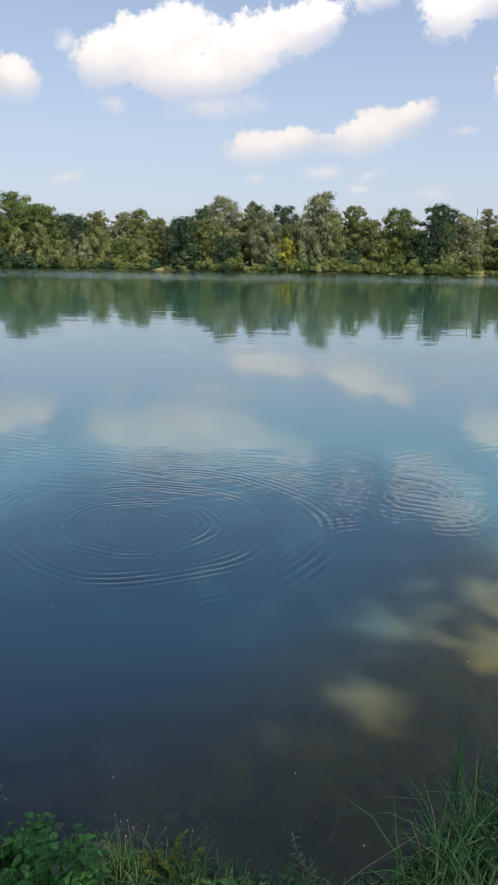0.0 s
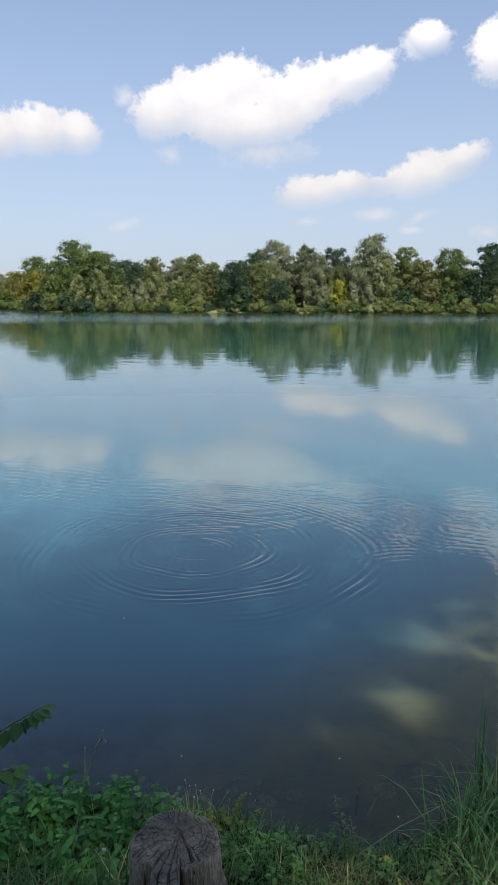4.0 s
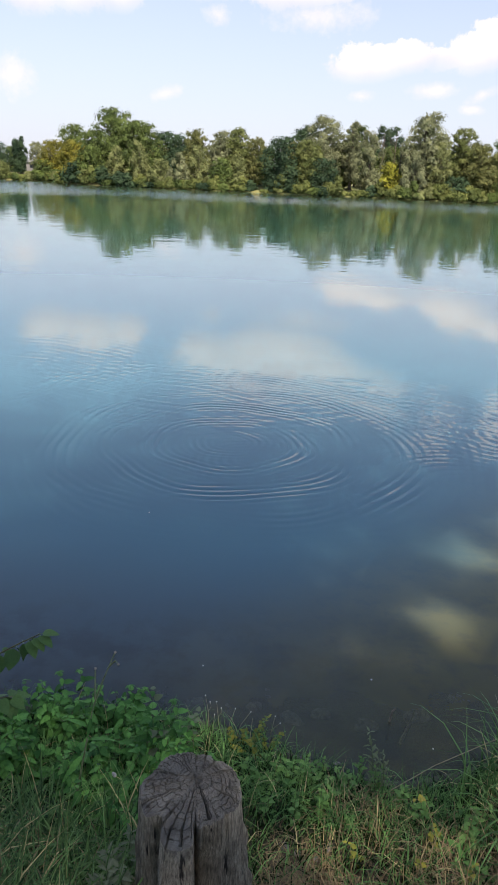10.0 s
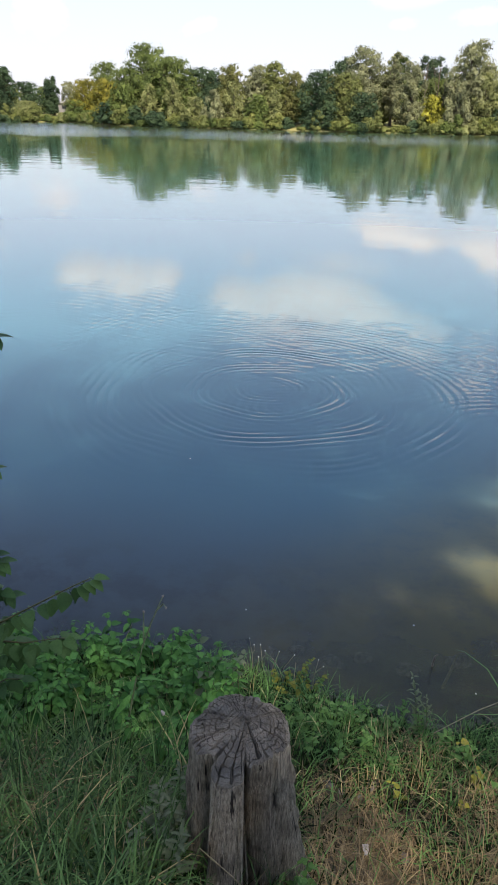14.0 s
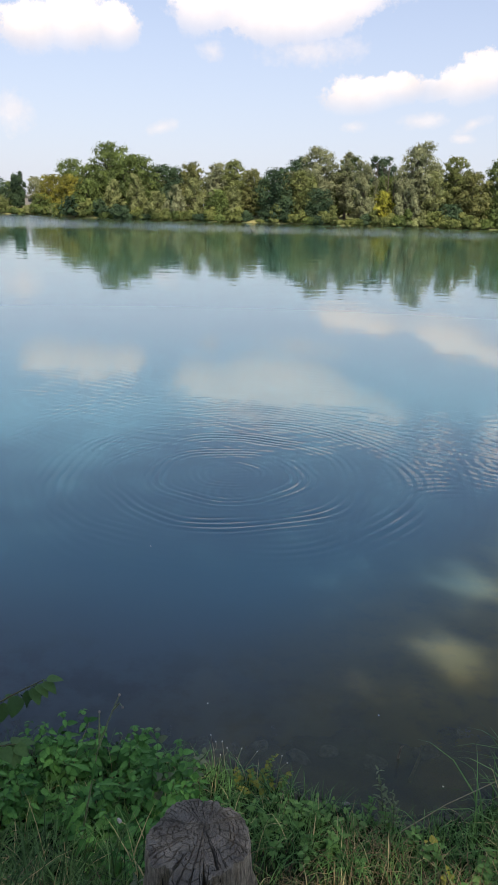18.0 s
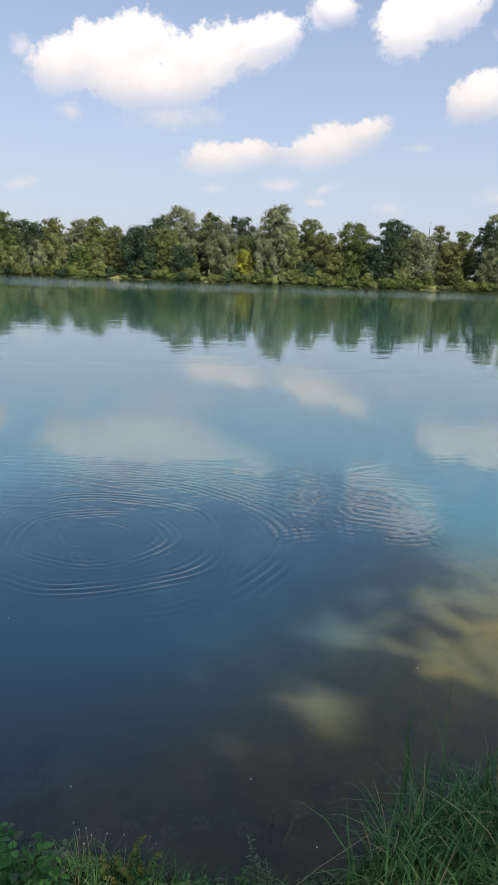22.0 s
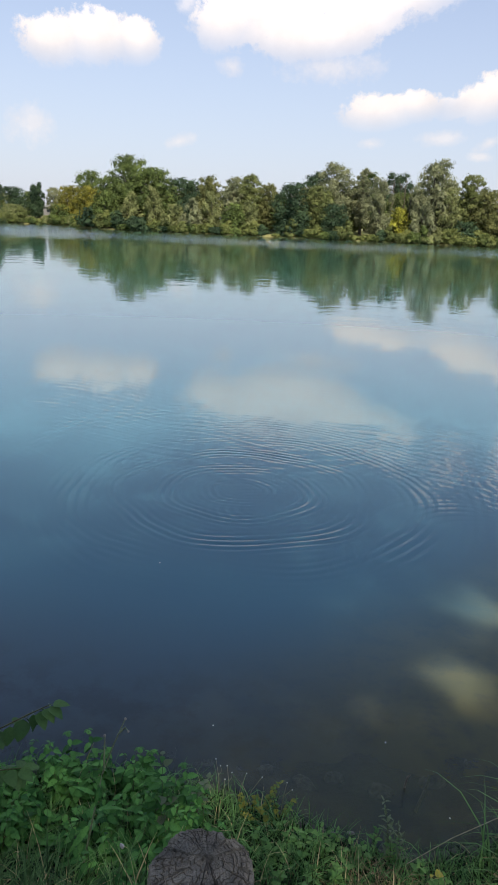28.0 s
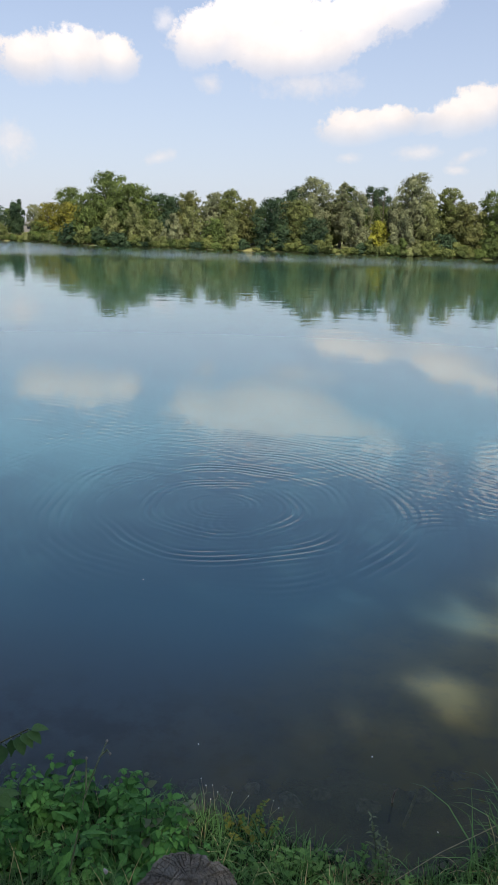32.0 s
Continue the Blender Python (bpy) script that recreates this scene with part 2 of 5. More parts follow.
def ground_material():
    """Grassy soil on the banks, silt and gravel below the water."""
    m, t = material("bank_soil")
    where = t.nodes.new("ShaderNodeNewGeometry").outputs["Position"]
    xyz = put(t, "ShaderNodeSeparateXYZ", Vector=where)
    n1, n2, n3 = noise_at(t, where, 2.2, 5), noise_at(t, where, 22, 6, .65), noise_at(t, where, 90, 3)
    soil = blend(t, spread(t, n1, .3, .7), (.032, .028, .017), (.105, .084, .048))
    soil = blend(t, calc(t, "MULTIPLY", spread(t, n2, .45, .7), .7), soil, (.030, .026, .015))
    worn = calc(t, "ABSOLUTE", calc(t, "SUBTRACT", calc(t, "ADD", xyz.outputs[0], calc(t, "MULTIPLY", xyz.outputs[1], .12)), .93))
    worn = calc(t, "MULTIPLY", spread(t, calc(t, "ADD", worn, calc(t, "MULTIPLY", n1, .5)), .62, .28), calc(t, "MULTIPLY", spread(t, xyz.outputs[1], 3.2, 2.8), spread(t, xyz.outputs[1], -1.5, 1.4)))
    # turf tone near black: it holds the shade between the grass blades
    turf = blend(t, spread(t, n2, .35, .65), (.009, .014, .005), (.026, .036, .012))
    soil = blend(t, calc(t, "MULTIPLY", spread(t, noise_at(t, where, .9, 5, .6), .38, .60), .85), soil, turf)
    soil = blend(t, worn, soil, blend(t, spread(t, n2, .35, .7), (.23, .175, .105), (.085, .064, .038)))   # trodden dry earth and chaff
    lawn = blend(t, spread(t, noise_at(t, where, .25, 5), .35, .65), (.10, .13, .035), (.21, .20, .07))
    far = spread(t, xyz.outputs[1], 30, 60)
    dry = blend(t, far, soil, lawn)
    bed = blend(t, spread(t, noise_at(t, where, 1.1, 5), .35, .65), (.070, .068, .054), (.16, .150, .115))
    bed = blend(t, calc(t, "MULTIPLY", spread(t, n2, .5, .72), .6), bed, (.05, .045, .03))
    bed = blend(t, calc(t, "MULTIPLY", spread(t, n3, .62, .75), .5), bed, (.32, .30, .24))
    col = blend(t, spread(t, xyz.outputs[2], -.03, .03), bed, dry)
    bp = put(t, "ShaderNodeBump", Strength=.6, Distance=.03, Height=calc(t, "ADD", n2, calc(t, "MULTIPLY", n3, .4)))
    p = put(t, "ShaderNodeBsdfPrincipled", Base_Color=col, Roughness=.9, Normal=bp.outputs[0])
    finish(t, p.outputs[0])
    return m


def water_material():
    """Clear over the shallows, greenish blue where it is deep; mirror-like by its Fresnel gloss, with wind ripples."""
    m, t = material("lake_water")
    where = t.nodes.new("ShaderNodeNewGeometry").outputs["Position"]
    xyz = put(t, "ShaderNodeSeparateXYZ", Vector=where)
    far = spread(t, xyz.outputs[1], 14, 60)
    m1 = put(t, "ShaderNodeMapping", Vector=where)
    m1.inputs["Scale"].default_value = (.55, 1.0, 1)
    m1.inputs["Location"].default_value = (.37, 300.61, .43)
    w1, w2 = noise_at(t, m1.outputs[0], 2.6, 3, .5), noise_at(t, m1.outputs[0], .55, 3, .5)
    m2 = put(t, "ShaderNodeMapping", Vector=where)
    m2.inputs["Scale"].default_value = (.006, .045, 1)
    m2.inputs["Location"].default_value = (.21, .17, .43)
    breeze = spread(t, noise_at(t, m2.outputs[0], 1.0, 3), .42, .62)
    rim = spread(t, xyz.outputs[1], 92, 130)
    wind = calc(t, "ADD", calc(t, "MULTIPLY", breeze, .03), calc(t, "MULTIPLY", rim, .8), True)
    power = calc(t, "ADD", .018, calc(t, "ADD", calc(t, "MULTIPLY", far, .03), calc(t, "MULTIPLY", calc(t, "MULTIPLY", wind, far), 1.4)))
    height = calc(t, "ADD", calc(t, "MULTIPLY", w1, .25), w2)
    bp = put(t, "ShaderNodeBump", Strength=power, Distance=.25, Height=height)
    murk = spread(t, xyz.outputs[1], 3.8, 6.5)
    col = blend(t, spread(t, noise_at(t, where, .05, 3), .3, .7), (.038, .126, .160), (.048, .148, .178))
    silt = blend(t, spread(t, noise_at(t, where, .9, 4), .3, .7), (.084, .086, .034), (.126, .110, .031))
    col = blend(t, spread(t, xyz.outputs[1], 9, 24), col, (.066, .122, .132))
    col = blend(t, spread(t, xyz.outputs[1], 18, 55), col, (.032, .100, .066))
    shelf = calc(t, "SUBTRACT", xyz.outputs[1], calc(t, "MULTIPLY", calc(t, "MINIMUM", xyz.outputs[0], 3.4), 1.15))   # the silty shelf runs out on one side
    col = blend(t, spread(t, xyz.outputs[1], 4.2, 7.0), (.084, .114, .126), col)
    mottle = calc(t, "MULTIPLY", spread(t, noise_at(t, where, 2.4, 6, .68), .44, .62), calc(t, "MULTIPLY", spread(t, xyz.outputs[1], 5.6, 4.4), .5))
    col = blend(t, mottle, col, (.042, .054, .054))   # dark weed on the bed shows through near the bank
    silt = blend(t, calc(t, "MULTIPLY", spread(t, noise_at(t, where, 3.2, 6, .66), .46, .64), .42), silt, (.048, .056, .036))   # weed and leaf litter on the silt
    col = blend(t, spread(t, shelf, 2.5, 6.6), silt, col)
    body = t.nodes.new("ShaderNodeSubsurfaceScattering")   # light spreads sideways in the cloudy water
    body.falloff = "BURLEY"
    t.links.new(col, body.inputs["Color"])
    t.links.new(calc(t, "ADD", .12, calc(t, "MULTIPLY", spread(t, shelf, 3.2, 6.5), 1.7)), body.inputs["Scale"])
    body.inputs["Radius"].default_value = (1, 1, 1)
    clear = put(t, "ShaderNodeBsdfTransparent")
    clear.inputs[0].default_value = (.78, .84, .74, 1)
    base = t.nodes.new("ShaderNodeMixShader")
    t.links.new(calc(t, "ADD", .50, calc(t, "MULTIPLY", murk, .49)), base.inputs[0])
    t.links.new(clear.outputs[0], base.inputs[1])
    t.links.new(body.outputs[0], base.inputs[2])
    gloss = put(t, "ShaderNodeBsdfGlossy", Roughness=.006, Normal=bp.outputs[0])
    gloss.inputs["Color"].default_value = (.97, .98, 1, 1)
    fres = put(t, "ShaderNodeFresnel", IOR=1.45)
    top = t.nodes.new("ShaderNodeMixShader")
    t.links.new(fres.outputs[0], top.inputs[0])
    t.links.new(base.outputs[0], top.inputs[1])
    t.links.new(gloss.outputs[0], top.inputs[2])
    finish(t, top.outputs[0])
    return m


def stump_material(name, cut):
    """Grey weathered wood; the cut end shows rings and is split into blocks."""
    m, t = material(name)
    where = t.nodes.new("ShaderNodeTexCoord").outputs["Object"]
    xyz = put(t, "ShaderNodeSeparateXYZ", Vector=where)
    n1, n2 = noise_at(t, where, 9, 5), noise_at(t, where, 70, 5, .7)
    if cut:
        r = calc(t, "SQRT", calc(t, "ADD", calc(t, "MULTIPLY", xyz.outputs[0], xyz.outputs[0]), calc(t, "MULTIPLY", xyz.outputs[1], xyz.outputs[1])))
        rings = calc(t, "SINE", calc(t, "ADD", calc(t, "MULTIPLY", r, 900), calc(t, "MULTIPLY", n1, 14)))
        n3 = noise_at(t, where, 240, 4, .7)
        h = calc(t, "ADD", calc(t, "MULTIPLY", rings, .04), calc(t, "ADD", n2, calc(t, "MULTIPLY", n3, .6)))
        col = blend(t, spread(t, n1, .3, .7), (.122, .110, .090), (.262, .240, .194))
        col = blend(t, calc(t, "MULTIPLY", spread(t, n3, .50, .68), .55), col, (.075, .061, .047))
    else:
        mp = put(t, "ShaderNodeMapping", Vector=where)
        mp.inputs["Scale"].default_value = (1, 1, .10)
        fib = noise_at(t, mp.outputs[0], 150, 9, .8)
        h = calc(t, "ADD", calc(t, "MULTIPLY", fib, 1.4), calc(t, "MULTIPLY", n2, .5))
        col = blend(t, spread(t, fib, .34, .68), (.150, .134, .106), (.600, .540, .420))
        mp2 = put(t, "ShaderNodeMapping", Vector=where)
        mp2.inputs["Scale"].default_value = (1, 1, .07)
        split = spread(t, noise_at(t, mp2.outputs[0], 42, 4, .6), .40, .33)
        col = blend(t, split, col, (.030, .025, .021))
        h = calc(t, "SUBTRACT", h, calc(t, "MULTIPLY", split, 1.2))
        col = blend(t, calc(t, "MULTIPLY", spread(t, n1, .45, .7), .6), col, (.100, .090, .074))
    col = blend(t, calc(t, "MULTIPLY", spread(t, n2, .62, .8), .5), col, (.20, .19, .18))
    bp = put(t, "ShaderNodeBump", Strength=1.0, Distance=.010 if cut else .012, Height=h)
    p = put(t, "ShaderNodeBsdfPrincipled", Base_Color=col, Roughness=.88, Normal=bp.outputs[0])
    p.inputs["Specular IOR Level"].default_value = .2
    finish(t, p.outputs[0])
    return m


M_GROUND, M_WATER = ground_material(), water_material()
M_CUT, M_SIDE = stump_material("stump_end_grain", True), stump_material("stump_side_wood", False)
M_BARK = grained("bark", (.070, .058, .045), (.15, .125, .10), 3, bump=.6, depth=.03)
M_TWIG = grained("green_brown_twig", (.06, .055, .02), (.10, .11, .04), 30, rough=.6)
M_STALK = grained("plant_stalk", (.055, .095, .03), (.11, .14, .05), 25, rough=.6)
M_STRAWSTALK = grained("straw_stalk", (.26, .22, .12), (.40, .35, .22), 40, rough=.7)
M_PALESTALK = grained("pale_green_stalk", (.15, .19, .09), (.25, .29, .16), 25, rough=.6)
M_SEED = grained("seed_head", (.20, .17, .13), (.34, .30, .24), 60)
M_STONE = grained("pebble_stone", (.16, .145, .13), (.30, .27, .24), 30, rough=.85)
M_PAPER = grained("crumpled_foil_paper", (.34, .33, .31), (.46, .44, .41), 40, rough=.5, c3=(.45, .30, .14))
M_FLOWER = grained("flower_white", (.60, .58, .50), (.72, .70, .62), 50)
M_WALL = grained("pale_plaster", (.19, .185, .175), (.24, .235, .225), 1.5)
M_ROOF = grained("grey_roof", (.30, .31, .32), (.40, .41, .42), 1.0)
M_GLASS = grained("dark_window", (.02, .025, .03), (.04, .045, .05), 2, rough=.15)
LEAF = {
    "green": leafy("leaf_green", (0.040, 0.065, 0.018), (0.126, 0.174, 0.045), single=.10),
    "dark": leafy("leaf_dark_green", (0.016, 0.038, 0.019), (0.054, 0.095, 0.042), single=.10),
    "olive": leafy("leaf_olive", (0.065, 0.088, 0.025), (0.176, 0.201, 0.065), single=.10),
    "silver": leafy("leaf_silver", (0.086, 0.100, 0.052), (0.252, 0.275, 0.142), single=.10),
    "willow": leafy("leaf_willow", (0.090, 0.108, 0.039), (0.248, 0.277, 0.108), single=.10),
    "yellow": leafy("leaf_yellow", (0.108, 0.118, 0.018), (0.277, 0.277, 0.032), single=.10),
    "orange": leafy("leaf_autumn", (0.061, 0.070, 0.016), (0.252, 0.231, 0.032), single=.10),
    "brown": leafy("leaf_brownish", (0.068, 0.082, 0.026), (0.181, 0.189, 0.064), single=.10),
    "bush": leafy("leaf_shore_bush", (0.051, 0.077, 0.019), (0.192, 0.216, 0.063), single=.10),
}
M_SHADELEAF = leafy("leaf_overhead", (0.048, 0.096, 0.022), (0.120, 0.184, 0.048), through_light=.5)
M_NETTLE = leafy("leaf_nettle", (0.018, 0.090, 0.018), (0.165, 0.420, 0.090), gloss=.55, pieces=True, through_light=.10, single=.75, sheen=.13)
M_DOGWOOD = leafy("leaf_dogwood", (0.026, 0.074, 0.026), (0.080, 0.165, 0.050), gloss=.55, pieces=True, through_light=.10, sheen=.13)
M_PALELEAF = leafy("leaf_pale", (.120, .165, .080), (.240, .270, .160), pieces=True)
M_YELLOWLEAF = leafy("leaf_yellowing", (.13, .17, .03), (.42, .38, .06), pieces=True, single=.8)
M_WEED = leafy("leaf_weed", (0.060, 0.165, 0.040), (0.220, 0.400, 0.110), gloss=.55, pieces=True, sheen=.13, single=.75)
M_GRASS = leafy("grass_green", (0.012, 0.045, 0.010), (0.200, 0.420, 0.125), gloss=.55, odd=(0.58, 0.47, 0.24), through_light=.10, single=.75, patches=3.5, sheen=.13)
M_TALL = leafy("grass_tall", (0.012, 0.046, 0.014), (0.225, 0.440, 0.140), gloss=.55, odd=(0.55, 0.46, 0.22), through_light=.10, single=.75, patches=3.5, sheen=.13)
# near-black tones: the shade deep between blades is put into this colour
M_GAP_SHADE = leafy("grass_gap_shade", (0.004, 0.009, 0.003), (0.020, 0.038, 0.010), gloss=.8, through_light=.02, single=.6, patches=3.5, sheen=.05)
# darker copy of the green grass; its tones carry the shade beside the stump
M_SHADE_TONED = leafy("grass_shade_toned", (0.006, 0.022, 0.006), (0.190, 0.350, 0.105), gloss=.55, odd=(0.50, 0.40, 0.18), through_light=.10, single=.8, patches=3.5, sheen=.13)
M_DRY = leafy("grass_dry", (0.080, 0.054, 0.026), (0.460, 0.350, 0.185), odd=(0.140, 0.190, 0.060), through_light=.15, single=.75, patches=3.5)


# ---- building helpers ----
def mesh_from(name, verts, faces, mat, smooth=False):
    """A mesh from arrays of corners and of faces with one number of corners each."""
    verts, faces = np.asarray(verts, np.float32), np.asarray(faces, np.int32)
    me = bpy.data.meshes.new(name)
    me.vertices.add(len(verts))
    me.vertices.foreach_set("co", verts.ravel())
    k = faces.shape[1]
    me.loops.add(faces.size)
    me.loops.foreach_set("vertex_index", faces.ravel())
    me.polygons.add(len(faces))
    me.polygons.foreach_set("loop_start", np.arange(0, faces.size, k, dtype=np.int32))
    me.polygons.foreach_set("use_smooth", np.full(len(faces), smooth))
    me.update(calc_edges=True)
    me.validate()
    me.materials.append(mat)
    return me


def child(name, data, parent, label=""):
    ob = new(name, data)
    ob.parent = parent
    return tagged(ob, label)


def tube(points, radii, sides=6):
    """A tapered round stem along points: corners and four-sided faces."""
    pts, n = [Vector(p) for p in points], len(points)
    verts, faces = [], []
    side = Vector((1, 0, 0))
    for i, p in enumerate(pts):
        along = (pts[min(i + 1, n - 1)] - pts[max(i - 1, 0)]).normalized()
        a = (side - along * side.dot(along))
        a = a.normalized() if a.length > .05 else along.orthogonal().normalized()
        b = along.cross(a)
        for k in range(sides):
            q = 2 * math.pi * k / sides
            verts.append(p + (a * math.cos(q) + b * math.sin(q)) * radii[i])
    for i in range(n - 1):
        for k in range(sides):
            j = (k + 1) % sides
            faces.append((i * sides + k, i * sides + j, (i + 1) * sides + j, (i + 1) * sides + k))
    return [tuple(v) for v in verts], faces


def tubes(name, stems, mat, sides=6):
    verts, faces = [], []
    for points, radii in stems:
        v, f = tube(points, radii, sides)
        base = len(verts)
        verts += v
        faces += [tuple(i + base for i in q) for q in f]
    return mesh_from(name, verts, faces, mat, True)


def scatter_leaves(name, places, out, size, mat, rng, droop=0.0, slim=.55):
    """One mesh of many small folded leaves: at places, facing roughly out."""
    n = len(places)
    nrm = out + rng.normal(0, .24, (n, 3))
    nrm /= np.linalg.norm(nrm, axis=1, keepdims=True) + 1e-9
    ax = rng.normal(0, 1, (n, 3))
    ax[:, 2] -= droop
    ax -= nrm * (ax * nrm).sum(1, keepdims=True)
    ax /= np.linalg.norm(ax, axis=1, keepdims=True) + 1e-9
    bx = np.cross(nrm, ax)
    s = (size * rng.uniform(.6, 1.35, n))[:, None]
    v = np.stack([places - ax * s, places + bx * s * slim - ax * s * .1 + nrm * s * .12, places + ax * s, places - bx * s * slim - ax * s * .1 + nrm * s * .12], 1)
    return mesh_from(name, v.reshape(-1, 3), np.arange(4 * n).reshape(n, 4), mat)


# ---- ground and water ----
SHORE_X = (-30, -6, -3, -1.2, -.2, .3, .8, 1.15, 1.5, 1.9, 2.4, 3.2, 6, 30)
SHORE_Y = (2.5, 3.4, 3.8, 4.02, 4.08, 3.90, 3.72, 3.74, 3.86, 4.10, 4.36, 4.45, 4.6, 4.0)
RISE_S = (-300, -60, -25, -8, -3, -1.0, -.3, 0, .4, 1.2, 1.7, 2.6, 3.9, 6, 20, 400)
RISE_Z = (-9, -8, -6, -2.2, -.85, -.34, -.10, 0, .06, .19, .42, .96, 1.80, 2.15, 2.3, 2.6)


def far_shore(x):
    x = np.asarray(x, float)
    return np.interp(x, (-400, -300, -100, -78, -66, -20, 60, 120, 300, 400), (60, 150, 205, 212, 184, 180, 177, 172, 120, 60)) + .8 * np.sin(x * .21) + .5 * np.sin(x * .57 + 1)


def ripple(x, y, k):
    return np.sin(x * 1.9 * k + 1.3) * np.sin(y * 2.3 * k + .4) + .5 * np.sin(x * 4.1 * k - y * 3.3 * k) + .35 * np.sin(x * 7.7 * k + 2) * np.sin(y * 8.9 * k)


def land(x, y):
    """Height of the ground or lake bed over the water's level."""
    x, y = np.asarray(x, float), np.asarray(y, float)
    s = np.interp(x, SHORE_X, SHORE_Y) - y
    near = np.interp(s, RISE_S, RISE_Z) + .018 * ripple(x, y, 1.0) * np.clip(np.abs(s) * 2, .2, 1) * (y < 12)
    d = y - far_shore(x)
    far = np.interp(d, (-60, -20, -5, 0, 1.5, 6, 30, 200), (-8, -5, -1.2, 0, .55, .9, 2.1, 3.0))
    ends = np.interp(np.abs(x), (300, 330, 380), (-30, 0, 2.5))
    return np.maximum(np.maximum(near, far), ends)


def steps(*runs):
    out = []
    for a, b, n in runs:
        out += list(np.linspace(a, b, n, endpoint=False))
    return np.array(out + [runs[-1][1]])


def sheet(name, xs, ys, z, mat):
    gx, gy = np.meshgrid(xs, ys)
    verts = np.stack([gx, gy, z(gx, gy)], -1).reshape(-1, 3)
    nx, ny = len(xs), len(ys)
    i = (np.arange(ny - 1)[:, None] * nx + np.arange(nx - 1)[None]).ravel()
    return mesh_from(name, verts, np.stack([i, i + 1, i + nx + 1, i + nx], 1), mat, True)


gx = steps((-2500, -420, 6), (-420, -100, 20), (-100, -8, 46), (-8, -3, 25), (-3, 4.5, 110), (4.5, 10, 22), (10, 100, 45), (100, 420, 20), (420, 2500, 6))
gy = steps((-1500, -60, 6), (-60, -4, 14), (-4, 1, 20), (1, 6, 80), (6, 14, 24), (14, 150, 22), (150, 215, 60), (215, 400, 12), (400, 3500, 8))
ground = tagged(new("ground", sheet("ground", gx, gy, land, M_GROUND)), "grassy lake bank and silty lake bed, with far meadow", "ground", kind="structure")

# centre, radius, breadth, wavelength, height and heading of each train of rings
RINGS = (
    (-.76, 9.45, .40, .20, .108, .0018, .3), (-.74, 9.42, .98, .22, .118, .0030, 2.1), (-.70, 9.44, 1.70, .22, .126, .0032, 4.4), (-.62, 9.50, 2.45, .28, .138, .0028, 1.2),
    (-.50, 9.60, 3.20, .40, .150, .0013, 5.3), (-.35, 9.70, 4.20, .60, .175, .0009, 3.4), (-.35, 8.90, .50, .40, .120, .0008, 2.0), (2.60, 8.10, 1.50, .50, .150, .0009, 3.0),
    (3.30, 10.6, .60, .80, .160, .0009, .8))


def swell(x, y):
    """Trains of rings spreading over the still water, and a light cross swell further out."""
    z = np.zeros_like(x)
    for cx, cy, far_out, band, wave, high, turn in RINGS:
        d = np.hypot(x - cx, y - cy)
        ang = np.arctan2(y - cy, x - cx)
        arc = np.clip(.74 + .30 * np.sin(2 * ang + turn) + .22 * np.sin(3 * ang - 2 * turn) + .12 * np.sin(9 * ang + turn), .08, 1.3)
        fade = np.clip((y - 6.2) / 1.5, .1, 1)   # the trains die away towards the bank
        s = 2 * math.pi * d / (wave * (1 + .03 * np.sin(5 * ang + turn))) + .5 * np.sin(3 * x + 2.1 * y + turn) + .4 * np.sin(7.3 * x - 5.1 * y + 2 * turn)
        arc = arc * np.clip(.75 + .55 * np.sin(4.1 * x + 1.7 * y + 3 * turn) * np.sin(2.3 * y - 1.9 * x + turn), .15, 1.3)
        z += fade * arc * high * (np.sin(s) + .30 * np.sin(2 * s + .6)) * np.clip(d / .2, 0, 1) * np.exp(-((d - far_out) / band) ** 2)
    inside = np.clip((20 - y) / 6, 0, 1) * np.clip((8 - np.abs(x)) / 2, 0, 1) * np.clip((y - 9.2) / 1.6, 0, 1)
    wx_, wy_ = x + .16 * np.sin(y * 1.7 + x * .5), y + .10 * np.sin(x * 1.9 + 1) + .04 * np.sin(x * 4.3 + y)
    one = np.clip(np.sin(x * 1.1 + y * .9 + .8 * np.sin(x * .7)) + .6, .15, 1)
    two = np.clip(np.sin(x * -.9 + y * 1.2 + 1.9 + .8 * np.sin(y * .9)) + .35, 0, 1)
    chop = np.clip(.55 + .6 * np.sin(x * 3.1 + 2 * np.sin(y * 1.1)) * np.sin(y * 2.2 + 1.5 * np.sin(x * 1.3)), .1, 1)
    z += inside * chop * (.00100 * one * np.sin(wx_ * 8 + wy_ * 25) + .00080 * two * np.sin(wx_ * -9 + wy_ * 23 + 1))
    z += .00036 * inside * np.sin(wx_ * 17 + wy_ * 41) * np.sin(wx_ * 2.3 - y * 1.1)
    return z


wx = steps((-330, -60, 20), (-60, -9, 20), (-9, -4.4, 70), (-4.4, 4.2, 350), (4.2, 9, 80), (9, 60, 20), (60, 330, 20))
wy = steps((1.0, 5, 20), (5, 7.5, 70), (7.5, 13.5, 320), (13.5, 21, 120), (21, 60, 26), (60, 240, 30))
tagged(new("water", sheet("water", wx, wy, swell, M_WATER)), "calm blue-green lake water with fine ripples", "lake", kind="structure")


